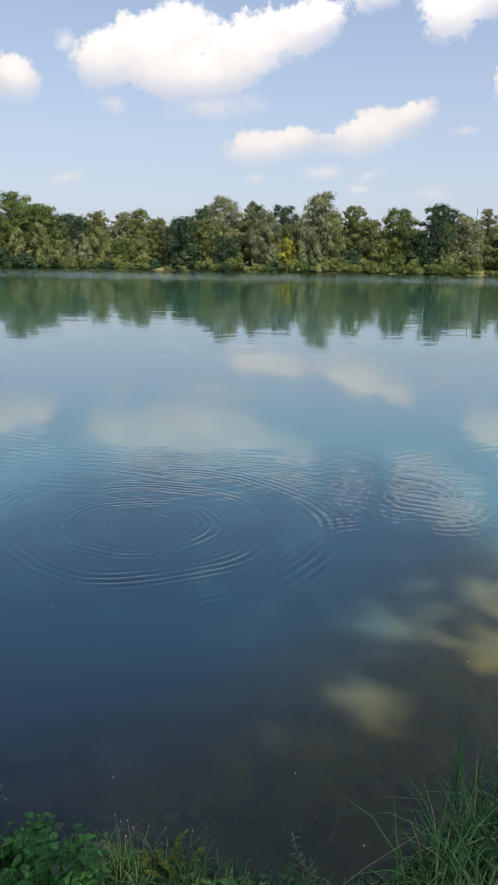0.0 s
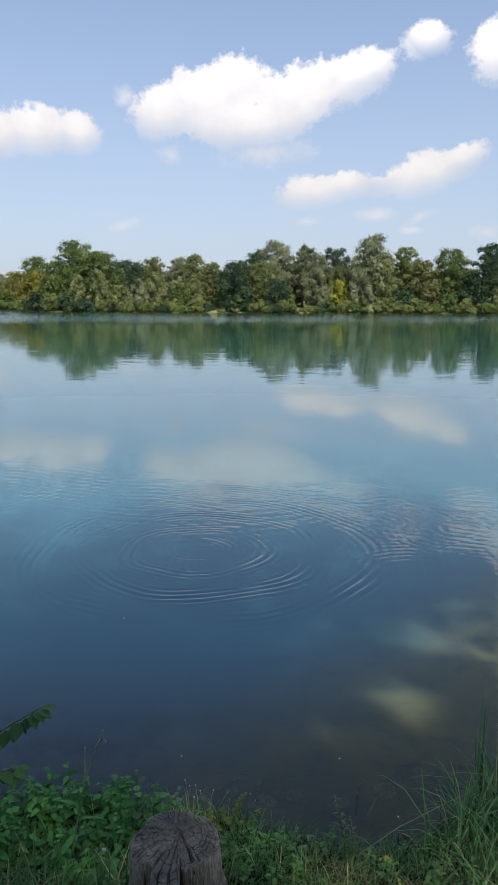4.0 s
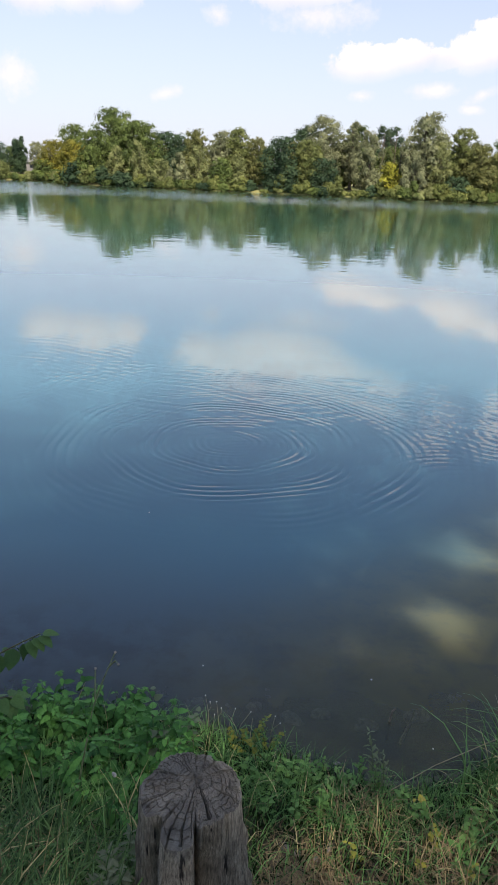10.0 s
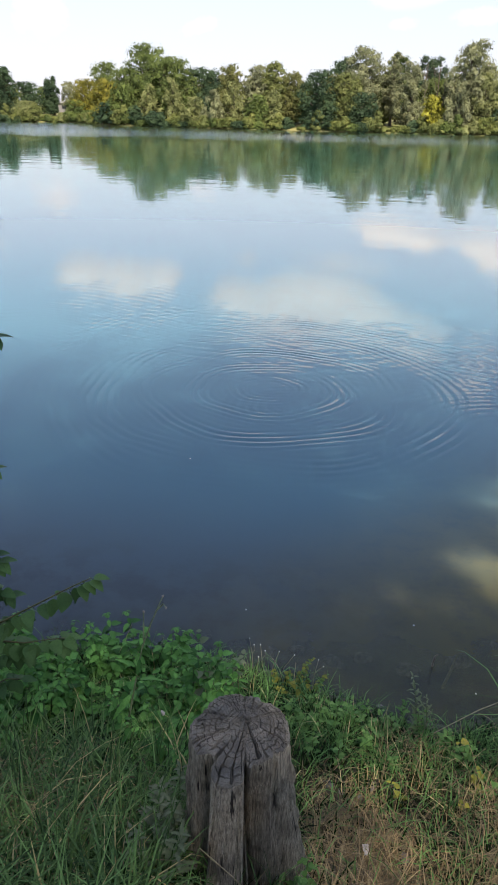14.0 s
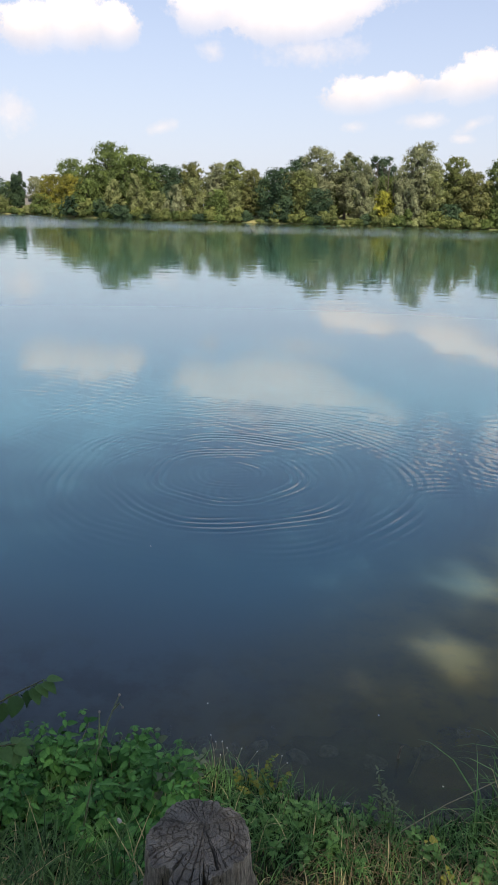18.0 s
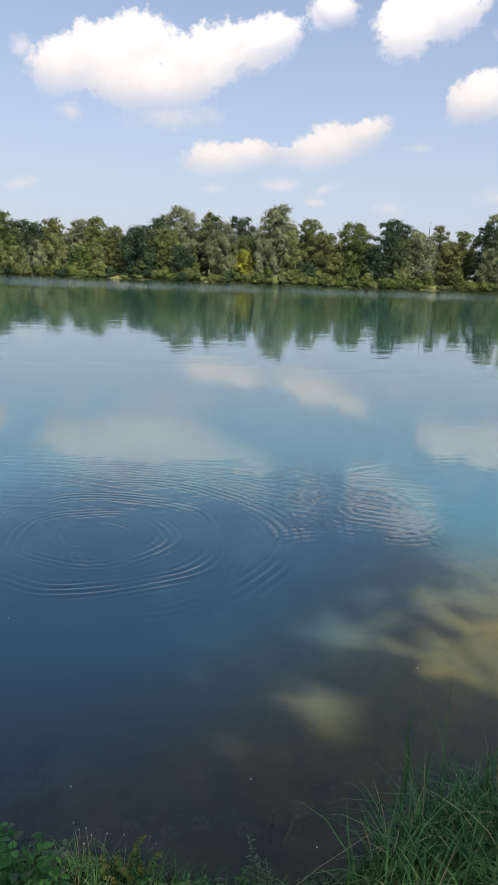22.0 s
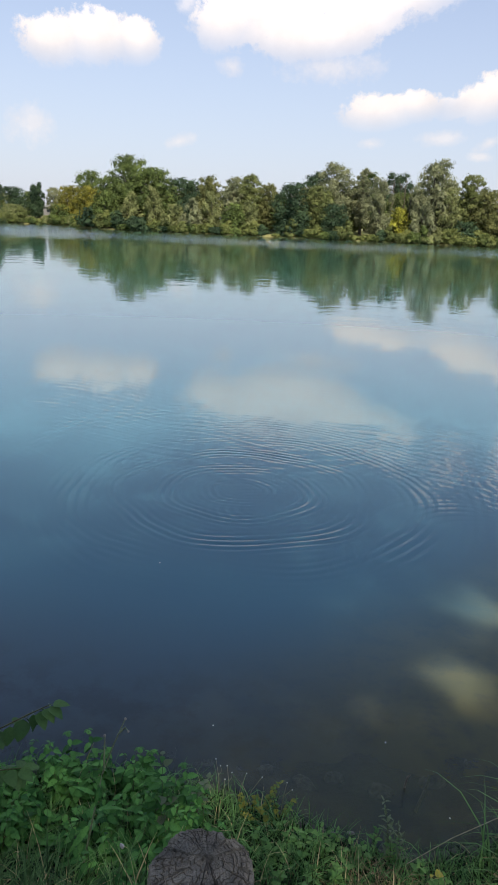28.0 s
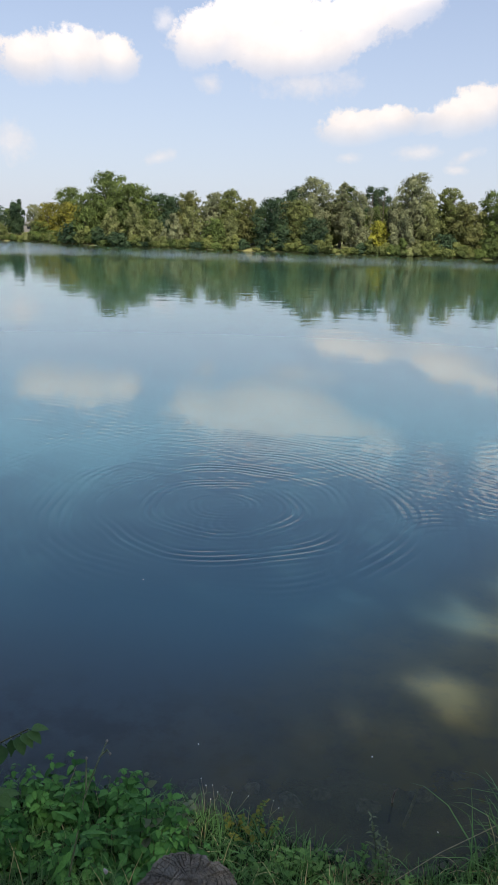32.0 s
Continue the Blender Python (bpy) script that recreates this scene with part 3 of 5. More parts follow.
# ---- trees of the far shore ----
def crown_points(rng, kind, high, wide, count):
    """Places of leaves and the way they face, in lobes that fill the outline of the kind of tree."""
    if kind == "poplar":
        k, zc, prof = 26, .50, lambda h: .75 * np.sin(np.clip(h, 0, 1) * math.pi) ** .45
    elif kind == "willow":
        k, zc, prof = 34, .42, lambda h: np.clip(1.05 - .75 * h ** 2.2, .15, 1) * np.clip(.75 + h, 0, 1)
    elif kind == "airy":
        k, zc, prof = 46, .60, lambda h: np.sin(np.clip((h - .05) / .98, 0, 1) * math.pi) ** .7
    elif kind == "bush":
        k, zc, prof = 12, .4, lambda h: np.clip(1.0 - h ** 2.4, .1, 1)
    else:
        k, zc, prof = 70, .52, lambda h: np.sin(np.clip((h + .16) / 1.22, 0, 1) * math.pi) ** .5
    low = {"airy": .12, "poplar": .06}.get(kind, .05)
    h = low + (1 - low) * (np.arange(k) + rng.uniform(0, 1, k)) / k * .93
    ang = np.arange(k) * 2.4 + rng.uniform(-.6, .6, k)
    lobe_r = wide * {"poplar": .26, "willow": .16, "bush": .24}.get(kind, .22) * rng.uniform(.7, 1.3, k) * np.clip(1.15 - h * .5, .45, 1)
    rad = np.maximum(prof(h) * wide * .5 * np.where(np.arange(k) % 4 == 0, .35, rng.uniform(.72, 1.12, k)) - lobe_r * .55, 0)
    cz = h * high
    c = np.stack([np.cos(ang) * rad, np.sin(ang) * rad, np.minimum(cz, high - lobe_r * .55)], 1)
    share = lobe_r ** 2 / (lobe_r ** 2).sum()
    which = rng.choice(k, count, p=share)
    d = rng.normal(0, 1, (count, 3))
    d[:, 2] = np.where(d[:, 2] < -.3, -d[:, 2] * .5, d[:, 2])
    d /= np.linalg.norm(d, axis=1, keepdims=True)
    r = lobe_r[which, None] * (1 - np.abs(rng.normal(0, .30, (count, 1))) + rng.normal(0, .06, (count, 1)))
    r *= 1 + .25 * np.sin(d[:, :1] * 5 + which[:, None]) * np.sin(d[:, 2:] * 6 + which[:, None] * 2)
    tall = {"willow": 2.0, "poplar": 1.4}.get(kind, .95)
    p = c[which] + d * r * (1, 1, tall)
    p[:, 2] = np.maximum(p[:, 2], .15)
    p[:, 2] = np.where(p[:, 2] > high, high - (p[:, 2] - high) * .3, p[:, 2])
    full = np.where(r[:, 0] < .72 * lobe_r[which], 1.5, .82)          # large inner leaves close the crown, small ones feather its outline
    return p, d, c, full


def far_tree(x, y, high, wide, kind, leaf, seed, label, name="tree", category="tree", group="trees on the far shore"):
    rng = np.random.default_rng(seed)
    z = float(land(x, y)) - .05
    root = tagged(new(name), label, category, group)
    root.matrix_basis = pose(x, y, z, rz=float(rng.uniform(0, 360)))
    n = int(np.clip(60 * wide * high, 1300, 12600) * (1 if abs(x) < 122 and y < 262 else .2))
    p, d, lobes, full = crown_points(rng, kind, high, wide, n)
    r0 = .018 * high + .05
    lean = rng.normal(0, .03 * high, 2)
    top = .86 if kind != "bush" else .5
    trunk = [(lean[0] * q * q, lean[1] * q * q, high * top * q - .2 * (q == 0)) for q in (0, .12, .3, .5, .75, 1)]
    stems = [(trunk, [r0 * f for f in (1.25, 1, .85, .62, .36, .12)])]
    for c in lobes[::2]:
        q = max(.12, min(.8, c[2] / high * .7))
        s = (lean[0] * q * q, lean[1] * q * q, high * top * q)
        stems.append(([s, tuple((np.array(s) + c) / 2 + (0, 0, .04 * high)), tuple(c)], [r0 * .42, r0 * .25, r0 * .08]))
    child("trunk", tubes("trunk", stems, M_BARK, 5), root)
    size = (.205 if kind == "airy" else .228) * full
    child("crown", scatter_leaves("crown", p, d, size, LEAF[leaf], rng, droop=1.2 if kind == "willow" else .2, slim=.42 if kind == "willow" else .6), root)
    return root


LOOKS = {
    "green": "broad green leafy tree on the far shore", "dark": "dense dark blue-green tree over the shore", "olive": "olive-green leafy tree on the far shore",
    "silver": "tall silvery-leaved poplar on the far shore", "willow": "pale grey-green willow at the water's edge", "yellow": "small bright yellow-green tree on the shore",
    "orange": "tree with golden autumn leaves", "brown": "brownish olive tree on the far shore", "bush": "low shrub at the water's edge"}
# across, behind the shore, height, width, kind, leaves
TREES = [
    (-94, 10, 14.2, 9, "round", "dark"), (-87.2, 6, 12.4, 6.5, "round", "dark"), (-91.5, 2, 8.5, 7, "round", "dark"), (-81.5, 20, 9.2, 8, "round", "dark"), (-82, 2.5, 5.0, 7, "willow", "willow"),
    (-77.6, 28, 8.2, 5, "round", "green"), (-71, 26, 9.4, 5, "airy", "silver"), (-67, 5, 10.0, 7.5, "round", "orange"), (-62, 20, 13.9, 7.5, "round", "green"), (-69.5, 3, 5.5, 5, "round", "green")]
TREES += [
    (-62, 4, 10.2, 8, "round", "orange"), (-58, 3, 9.2, 7.5, "round", "green"), (-52, 12, 17.6, 11.5, "round", "green"), (-45, 12, 14.8, 10, "round", "green"),
    (-57, 9, 12.8, 8.5, "round", "green"), (-48.5, 8, 14.6, 9, "round", "green"), (-51.5, 2, 9.2, 5.5, "willow", "willow"), (-45.8, 2.5, 10.6, 5.5, "willow", "willow"), (-38.5, 16, 12.8, 10, "round", "dark")]
TREES += [
    (-40.8, 1.5, 6.6, 6, "willow", "willow"), (-36, 2, 8.2, 6, "willow", "silver"), (-32.2, 10, 13.6, 6.5, "round", "brown"), (-31.5, 3, 10, 6.5, "willow", "willow"),
    (-26.5, 9, 13.6, 7, "round", "silver"), (-22.3, 8, 14.4, 6.5, "round", "olive"), (-18, 10, 12.4, 6.5, "round", "brown"), (-26, 2.5, 7.5, 6, "round", "green")]
TREES += [
    (-22.3, 2, 8.4, 5, "willow", "willow"), (-12.3, 3, 12.6, 9.5, "round", "dark"), (-5.6, 6, 12.2, 7.5, "round", "olive"), (-2.2, 13, 17.4, 10.5, "airy", "silver"),
    (4.2, 14, 16.8, 5, "airy", "silver"), (-2.0, 3, 8.2, 7, "round", "dark"), (2.2, 18, 12, 8, "round", "olive"), (8.2, 6, 14.4, 8, "willow", "silver")]
TREES += [
    (12.8, 16, 11, 8, "round", "olive"), (13.2, 2, 8.0, 5.5, "round", "yellow"), (10.2, 2.5, 6.5, 5, "willow", "silver"), (20.6, 8, 18.7, 11.5, "round", "silver"),
    (18.6, 2.5, 10.6, 7, "willow", "silver"), (24.5, 4, 12.5, 7, "willow", "willow"), (29.2, 10, 16.2, 7.5, "round", "olive"), (33.4, 6, 12.6, 9, "round", "brown")]
TREES += [
    (28.5, 2, 5.4, 6, "round", "dark"), (40.2, 6, 15.8, 9, "round", "green"), (48.8, 5, 16.6, 8.5, "round", "dark"), (44.6, 3, 10, 6, "round", "dark"),
    (56.5, 8, 14.2, 9, "round", "silver"), (52, 3, 8.2, 5, "willow", "willow"), (61.4, 12, 16.2, 6.5, "airy", "silver"), (67.6, 14, 14.6, 7, "round", "olive")]
TREES += [
    (64, 9, 11.8, 8, "round", "brown"), (73.5, 7, 16.6, 8, "round", "dark"), (75.5, 18, 19.8, 6.5, "airy", "silver"), (82, 12, 20.5, 9, "round", "silver"),
    (74, 3, 10.6, 6.5, "willow", "silver"), (80, 4, 12.4, 8, "round", "green"), (90, 9, 17, 10, "round", "olive"), (-101, 20, 14, 10, "round", "green")]
EYE = (.4, .2, 3.5)


def stand(tx, back_off, high, wide, kind, leaf, seed, label, name="tree"):
    """Sets a tree at its bearing, given across the line 180 m out, so far behind the shore; size grows with distance."""
    x = tx
    for _ in range(4):
        y = float(far_shore(x)) + back_off
        k = (y - EYE[1]) / 179.8
        x = EYE[0] + (tx - EYE[0]) * k
    far_tree(x, y, EYE[2] + (high - EYE[2]) * k - float(land(x, y)), wide * k, kind, leaf, seed, label, name)


for i, (tx, back_off, high, wide, kind, leaf) in enumerate(TREES):
    stand(tx, back_off, high, wide, kind, leaf, 100 + i, LOOKS[leaf])
stand(-76.1, 14, 10.2, 3.8, "poplar", "dark", 77, "slim dark columnar poplar beyond the shore", "poplar")
stand(-74.9, 15, 10.4, 3.8, "poplar", "dark", 78, "slim dark columnar poplar beyond the shore", "poplar")

# a second row fills the gaps between the crowns
fill = random.Random(8)
for i in range(25):
    leaf = fill.choice(("olive", "green", "dark", "brown", "silver"))
    stand(-58 + i * 6.0 + fill.uniform(-2, 2), fill.uniform(13, 22), fill.uniform(9.6, 12.2), fill.uniform(7.5, 10), "round", leaf, 800 + i, LOOKS[leaf])

# bare dead trees with thin upright limbs
for i, (tx, high) in enumerate(((11.6, 13.6), (14.4, 14.6), (15.8, 12.4), (60.2, 15.6))):
    rng = np.random.default_rng(300 + i)
    ty = float(far_shore(tx)) + 9
    root = tagged(new("dead_tree"), "bare grey dead tree with thin upright limbs", "tree", "dead trees on the far shore")
    root.matrix_basis = pose(tx, ty, float(land(tx, ty)) - .05)
    stems = [([(0, 0, -.1), (.1, 0, high * .5), (.2, .1, high)], [.16, .10, .03])]
    for k in range(7):
        h = high * rng.uniform(.45, .8)
        e = rng.normal(0, .9, 2)
        stems.append(([(.1, 0, h), (e[0] * .6, e[1] * .6, h + 1.2), (e[0], e[1], min(high, h + rng.uniform(2, 4)))], [.06, .045, .02]))
    child("trunk", tubes("trunk", stems, M_BARK, 5), root)

# the wood goes on out of sight on either hand and behind
rng = random.Random(5)
for i in range(46):
    side = -1 if i % 2 else 1
    tx = side * (98 + i * 4.3 + rng.uniform(-2, 2)) if i < 36 else rng.uniform(-60, 80)
    ty = float(far_shore(tx)) + (rng.uniform(4, 14) if i < 36 else rng.uniform(28, 40))
    leaf = rng.choice(("green", "olive", "dark", "willow", "brown"))
    far_tree(tx, ty, rng.uniform(10, 16), rng.uniform(8, 11), "round", leaf, 400 + i, LOOKS[leaf])

# shrubs along the water's edge, with three open lawns between them
bx, i = -140.0, 0
while bx < 100:
    if not (2.2 < bx < 7.2 or -19.0 < bx < -14.8 or 59.5 < bx < 66):
        leaf = rng.choice(("bush", "bush", "willow", "green", "olive", "dark"))
        far_tree(bx, float(far_shore(bx)) + rng.uniform(.1, .8), rng.uniform(1.2, 3.6) * (1.5 if rng.random() < .3 else 1), rng.uniform(2.8, 5.2), rng.choice(("bush", "bush", "willow", "round")), leaf, 600 + i, LOOKS["bush"], "shrub", "shrub", "shrubs along the far shore")
    elif rng.random() < .7:
        far_tree(bx, float(far_shore(bx)) + .6, rng.uniform(.6, 1.1), rng.uniform(1.8, 2.6), "bush", "bush", 600 + i, LOOKS["bush"], "shrub", "shrub", "shrubs along the far shore")
    bx += rng.uniform(1.5, 2.4)
    i += 1

# low building behind the far trees
hx, hy = -106.5, 268.0
house = tagged(new("building"), "low pale building with a flat grey roof behind trees", "building")
house.matrix_basis = pose(hx, hy, float(land(hx, hy)) - .1)


def block(name, size, mat, parent, at=(0, 0, 0), bevel=.02, label=""):
    bm = bmesh.new()
    bmesh.ops.create_cube(bm, size=1)
    for v in bm.verts:
        v.co = Vector((v.co.x * size[0], v.co.y * size[1], (v.co.z + .5) * size[2]))
    bmesh.ops.bevel(bm, geom=list(bm.edges), offset=bevel, segments=1, affect="EDGES")
    me = bpy.data.meshes.new(name)
    bm.to_mesh(me)
    bm.free()
    me.materials.append(mat)
    ob = child(name, me, parent, label)
    ob.location = at
    return ob


block("wall", (16, 8, 3.0), M_WALL, house)
block("roof", (17, 9, .8), M_ROOF, house, (0, 0, 3.0), .05)
for k in range(5):
    block("window", (1.6, .08, 1.3), M_GLASS, house, (-6 + 3 * k, -4.03, 1.2), .01)

# ---- trees of the near bank: their crowns hang over the viewer and shade the water's edge ----
def shade_tree(x, y, high, reach, crowns, seed):
    rng = np.random.default_rng(seed)
    z = float(land(x, y)) - .1
    root = tagged(new("bank_tree"), "tall leafy tree on the near bank with overhanging limbs", "tree", "trees on the near bank")
    root.matrix_basis = pose(x, y, z)
    stems = [([(0, 0, -.2), (.1, .1, high * .3), (0, .3, high * .6), (.1, .2, high)], [.22, .15, .09, .03])]
    places, outs = [], []
    for cx, cy, cz, r, n in crowns:
        c = np.array([cx - x, cy - y, cz - z])
        s = (.05, .2, min(high * .7, c[2] * .7))
        if len(places) % 120 == 0:
            stems.append(([s, tuple((np.array(s) + c) / 2 + (0, 0, .5)), tuple(c)], [.045, .022, .008]))
        d = rng.normal(0, 1, (n, 3))
        d /= np.linalg.norm(d, axis=1, keepdims=True)
        places.append(c + d * (r * rng.uniform(.15, 1.0, (n, 1)) ** .6) * (1, 1, .6))
        outs.append(d * .4 + (0, 0, .8))
    child("trunk", tubes("trunk", stems, M_BARK, 8), root)
    if not places:
        return
    child("crown", scatter_leaves("crown", np.concatenate(places), np.concatenate(outs), .085, M_SHADELEAF, rng, droop=.3), root)


# crowns: clumps of leaves whose shade falls on the bank and the near water, with the gaps that let the sun through
TRUNKS = ((-9.5, -10.5), (-2.6, -12.5), (4.4, -12.0), (10.5, -11.5))
# sunlit spots on the bank and the water: across, out, radius and how open the leaves are over them
LIT = (
    (1.66, 5.58, .22, 1.0), (1.84, 5.44, .12, .6), (1.28, 5.32, .14, .35), (.94, 5.13, .15, .5), (.70, 4.98, .14, .25), (.48, 4.86, .13, .25), (1.50, 5.04, .15, .4), (1.72, 4.98, .15, .45),
    (1.75, 6.68, .22, .45), (2.10, 6.80, .26, .6), (2.42, 6.72, .24, .75), (1.00, 6.76, .20, .15), (.76, 6.70, .15, .15), (3.15, 6.35, .62, .78), (2.76, 5.80, .24, .85), (3.3, 7.3, .75, .66), (3.8, 6.2, .8, .85),
    (-.15, 4.34, .17, .8), (.18, 4.26, .11, .4))
rc = random.Random(17)
crowns = [[] for _ in TRUNKS]


def hang_clump(px, py, radius, leaves):
    """A clump of leaves high in the crowns whose shade falls at px, py."""
    cz = rc.uniform(15, 20) + py * .2
    c = Vector((px, py, 0)) + to_sun * (cz / to_sun.z)
    k = min(range(len(TRUNKS)), key=lambda q: math.hypot(c.x - TRUNKS[q][0], c.y - TRUNKS[q][1]))
    crowns[k].append((c.x, c.y, cz, radius, leaves))


for ix in range(20):
    for iy in range(10):
        px, py = -5.6 + ix * .5 + rc.uniform(-.25, .25), -.6 + iy * .5 + rc.uniform(-.25, .25)
        dense = px < .3
        thin_out = max((px - 2.9) / 1.3, .60 if (px > .4 and py < 3.5) or px > 1.8 else .1)
        if thin_out < .97 and py < 4.1:
            hang_clump(px, py, rc.uniform(.60, .80) if dense else rc.uniform(.45, .70), int((125 if dense else 120) * (1 - thin_out)))
# finer clumps over the water, where the edges of the shade show
for ix in range(44):
    for iy in range(54):
        px, py = -5.4 + ix * .22 + rc.uniform(-.09, .09), 4.0 + iy * .22 + rc.uniform(-.09, .09)
        thin_out = max((py - 5.8 + .65 * max(0, -px - 1) + .6 * math.sin(px * 1.7) + .3 * math.sin(px * 4.1 + 1)) / 8.4, (px - 3.0) / 1.2, 0)
        open_ = max(o * min(1, max(0, (r_ + .24 - math.hypot(px - a, py - b)) / .16)) for a, b, r_, o in LIT)
        if thin_out < .97 and rc.random() >= open_:
            hang_clump(px, py, rc.uniform(.20, .28), int(38 * (1 - thin_out) ** 1.6))
for k, (tx, ty) in enumerate(TRUNKS):
    shade_tree(tx, ty, 22, 5, crowns[k], 21 + k)


# ---- the tree stump ----
STUMP = (.036, 2.36)


def make_stump():
    rng = np.random.default_rng(11)
    root = tagged(new("tree_stump"), "grey weathered tree stump with a cracked flat top", "stump")
    top = 1.164
    foot = float(land(*STUMP)) - .12
    root.matrix_basis = pose(*STUMP, foot)
    H = top - foot
    A, NR = 960, 140
    th = np.arange(A) * 2 * math.pi / A
    pith = np.array((.016, .055))          # the heart lies off the middle

    def uneven(count, seed):
        """A smooth random profile round the axis."""
        v = np.random.default_rng(seed).normal(0, 1, count)
        q = th / (2 * math.pi) * count
        k = q.astype(int) % count
        f = q - np.floor(q)
        f = f * f * (3 - 2 * f)
        return v[k] * (1 - f) + v[(k + 1) % count] * f

    front = (th + math.pi / 2 + math.pi) % (2 * math.pi) - math.pi          # 0 towards the viewer
    slab = np.clip(1 - ((front + .05) / .36) ** 2, 0, 1) ** .6
    notch = np.exp(-(np.abs(front + .56) / .15) ** 3)
    cleft = np.exp(-((front - .29) / .030) ** 2)
    # lobed outline, with a slab split off at the front, a cleft beside it and a rotted notch on the other side
    r_edge = .197 + .007 * np.sin(2 * th + .4) + .007 * np.sin(3 * th + 2) + .005 * uneven(26, 5) + .0030 * uneven(80, 6) + .0015 * uneven(240, 7)
    r_edge += .056 * slab - .030 * notch - .060 * cleft - .020 * np.exp(-((front - 2.75) / .10) ** 2) - .012 * np.exp(-((front - 1.0) / .05) ** 2)

    # radial cracks, more of them towards the rim, joined by short cracks along the rings into blocks
    cracks, spokes = [], []
    for count, start, width in ((7, .04, .0036), (8, .20, .0028), (15, .40, .0023), (30, .70, .0019)):
        for i in range(count):
            ca = 2 * math.pi * (i + (.5 if start > .2 else 0) + rng.uniform(-.28, .28)) / count
            spokes.append((ca, start))
            cracks.append((ca, start + rng.uniform(-.02, .10), rng.uniform(.90, 1.02), width * rng.uniform(.6, 1.4)))
    arcs = []
    for ring in np.arange(.11, 1.0, .112):
        live = sorted(ca % (2 * math.pi) for ca, start in spokes if start < ring)
        for ca, cb in zip(live, live[1:] + [live[0] + 2 * math.pi]):
            if rng.random() < .78:
                arcs.append((ring + rng.normal(0, .014), (ca + cb) / 2, (cb - ca) / 2, rng.uniform(.0012, .0020)))
    q = np.linspace(0, 1, NR + 1)[1:]
    a, f = np.meshgrid(th, q)
    re, fr, sl = (np.meshgrid(v, q)[0] for v in (r_edge, front, slab))
    d = np.zeros_like(a)
    for ca, lo, hi, w in cracks:
        wob = .018 * np.sin(f * 9 + ca * 7) + .007 * np.sin(f * 31 + ca * 3) + .003 * np.sin(f * 67 + ca * 5)
        da = np.abs((a - ca + wob + math.pi) % (2 * math.pi) - math.pi) * f * re
        d = np.maximum(d, np.where((f > lo) & (f < hi), 1 - da / (w * (.35 + .65 * f)), 0))
    for ra, aa, ha, w in arcs:
        on = np.abs((a - aa + math.pi) % (2 * math.pi) - math.pi) < ha
        d = np.maximum(d, np.where(on, .9 * (1 - np.abs(f + .0025 * np.sin(a * 5 + ra * 9) + .0012 * np.sin(a * 41 + ra * 90) - ra) * re / w), 0))
    z = H - .024 * np.clip(d * 2.2, 0, 1) - .004 * f * f - .14 * np.clip(f - .97, 0, 1)
    z -= .048 * sl * (np.clip(f - .66, 0, 1) / .34) ** 1.4
    z += .0028 * np.sin(a * 11 + f * 13) * f + .0022 * np.sin(a * 5 - f * 21) + .0012 * np.sin(a * 43 + f * 60)
    top_ring = np.stack([pith[0] * (1 - f) + np.cos(a) * re * f, pith[1] * (1 - f) + np.sin(a) * re * f, z], -1).reshape(-1, 3)
    verts, faces = [(*pith, H - .004)] + [tuple(v) for v in top_ring], []
    for k in range(A):
        faces.append((0, 1 + k, 1 + (k + 1) % A))
    bm_faces = [(1 + i * A + k, 1 + (i + 1) * A + k, 1 + (i + 1) * A + (k + 1) % A, 1 + i * A + (k + 1) % A) for i in range(NR - 1) for k in range(A)]
    me = bpy.data.meshes.new("cut_top")
    me.from_pydata(verts, [], faces + bm_faces)
    me.materials.append(M_CUT)
    child("cut_top", me, root, "dark grey end grain split by radial cracks")
    # side: fibres, grooves and a flare at the foot
    sv, LV = [], 44
    edge = np.array(verts[1 + (NR - 1) * A:])
    upper = .007 * uneven(22, 1) + .005 * uneven(60, 2) + .0040 * uneven(150, 3) + .0024 * uneven(330, 4)
    lower = .012 * uneven(22, 11) + .008 * uneven(60, 12) + .0055 * uneven(150, 13) + .0034 * uneven(330, 14)
    for i in range(LV + 1):
        f = i / LV
        lean = .22 * f                                             # the slab slants a little as it runs down
        leg = np.clip((.34 - np.abs(front + .06 - lean)) / .07, 0, 1)
        split = -.085 * np.exp(-((front - .31 - lean - .05 * f) / (.050 + .06 * f)) ** 2) - .035 * np.exp(-(np.abs(front + .58 - .5 * lean) / .16) ** 3)
        hollow = -.062 * np.exp(-((front - .62) / .26) ** 2) * math.sin(math.pi * min(1, .10 + f * .9)) - .03 * f * np.exp(-((front - .62) / .2) ** 2)
        flare = .30 * f ** 1.6 + .12 * f ** 3 * np.sin(3 * th + .5) + .55 * f ** 1.4 * np.exp(-((front - 1.25) / .36) ** 2) + .10 * f * leg
        rough_ = (upper * (1 - f) + lower * f) * (1 + .5 * math.sin(f * 23))
        r = r_edge * (1 + flare) + (rough_ + split + hollow) * min(1, f * 4) + .016 * leg * min(1, f * 5)
        sv += list(zip(np.cos(th) * r, np.sin(th) * r, edge[:, 2] * (1 - f) - .02 * f))
    sf = [(i * A + k, i * A + (k + 1) % A, (i + 1) * A + (k + 1) % A, (i + 1) * A + k) for i in range(LV) for k in range(A)]
    child("side", mesh_from("side", sv, sf, M_SIDE, True), root, "fibrous brown-grey wood with deep splits")


make_stump()


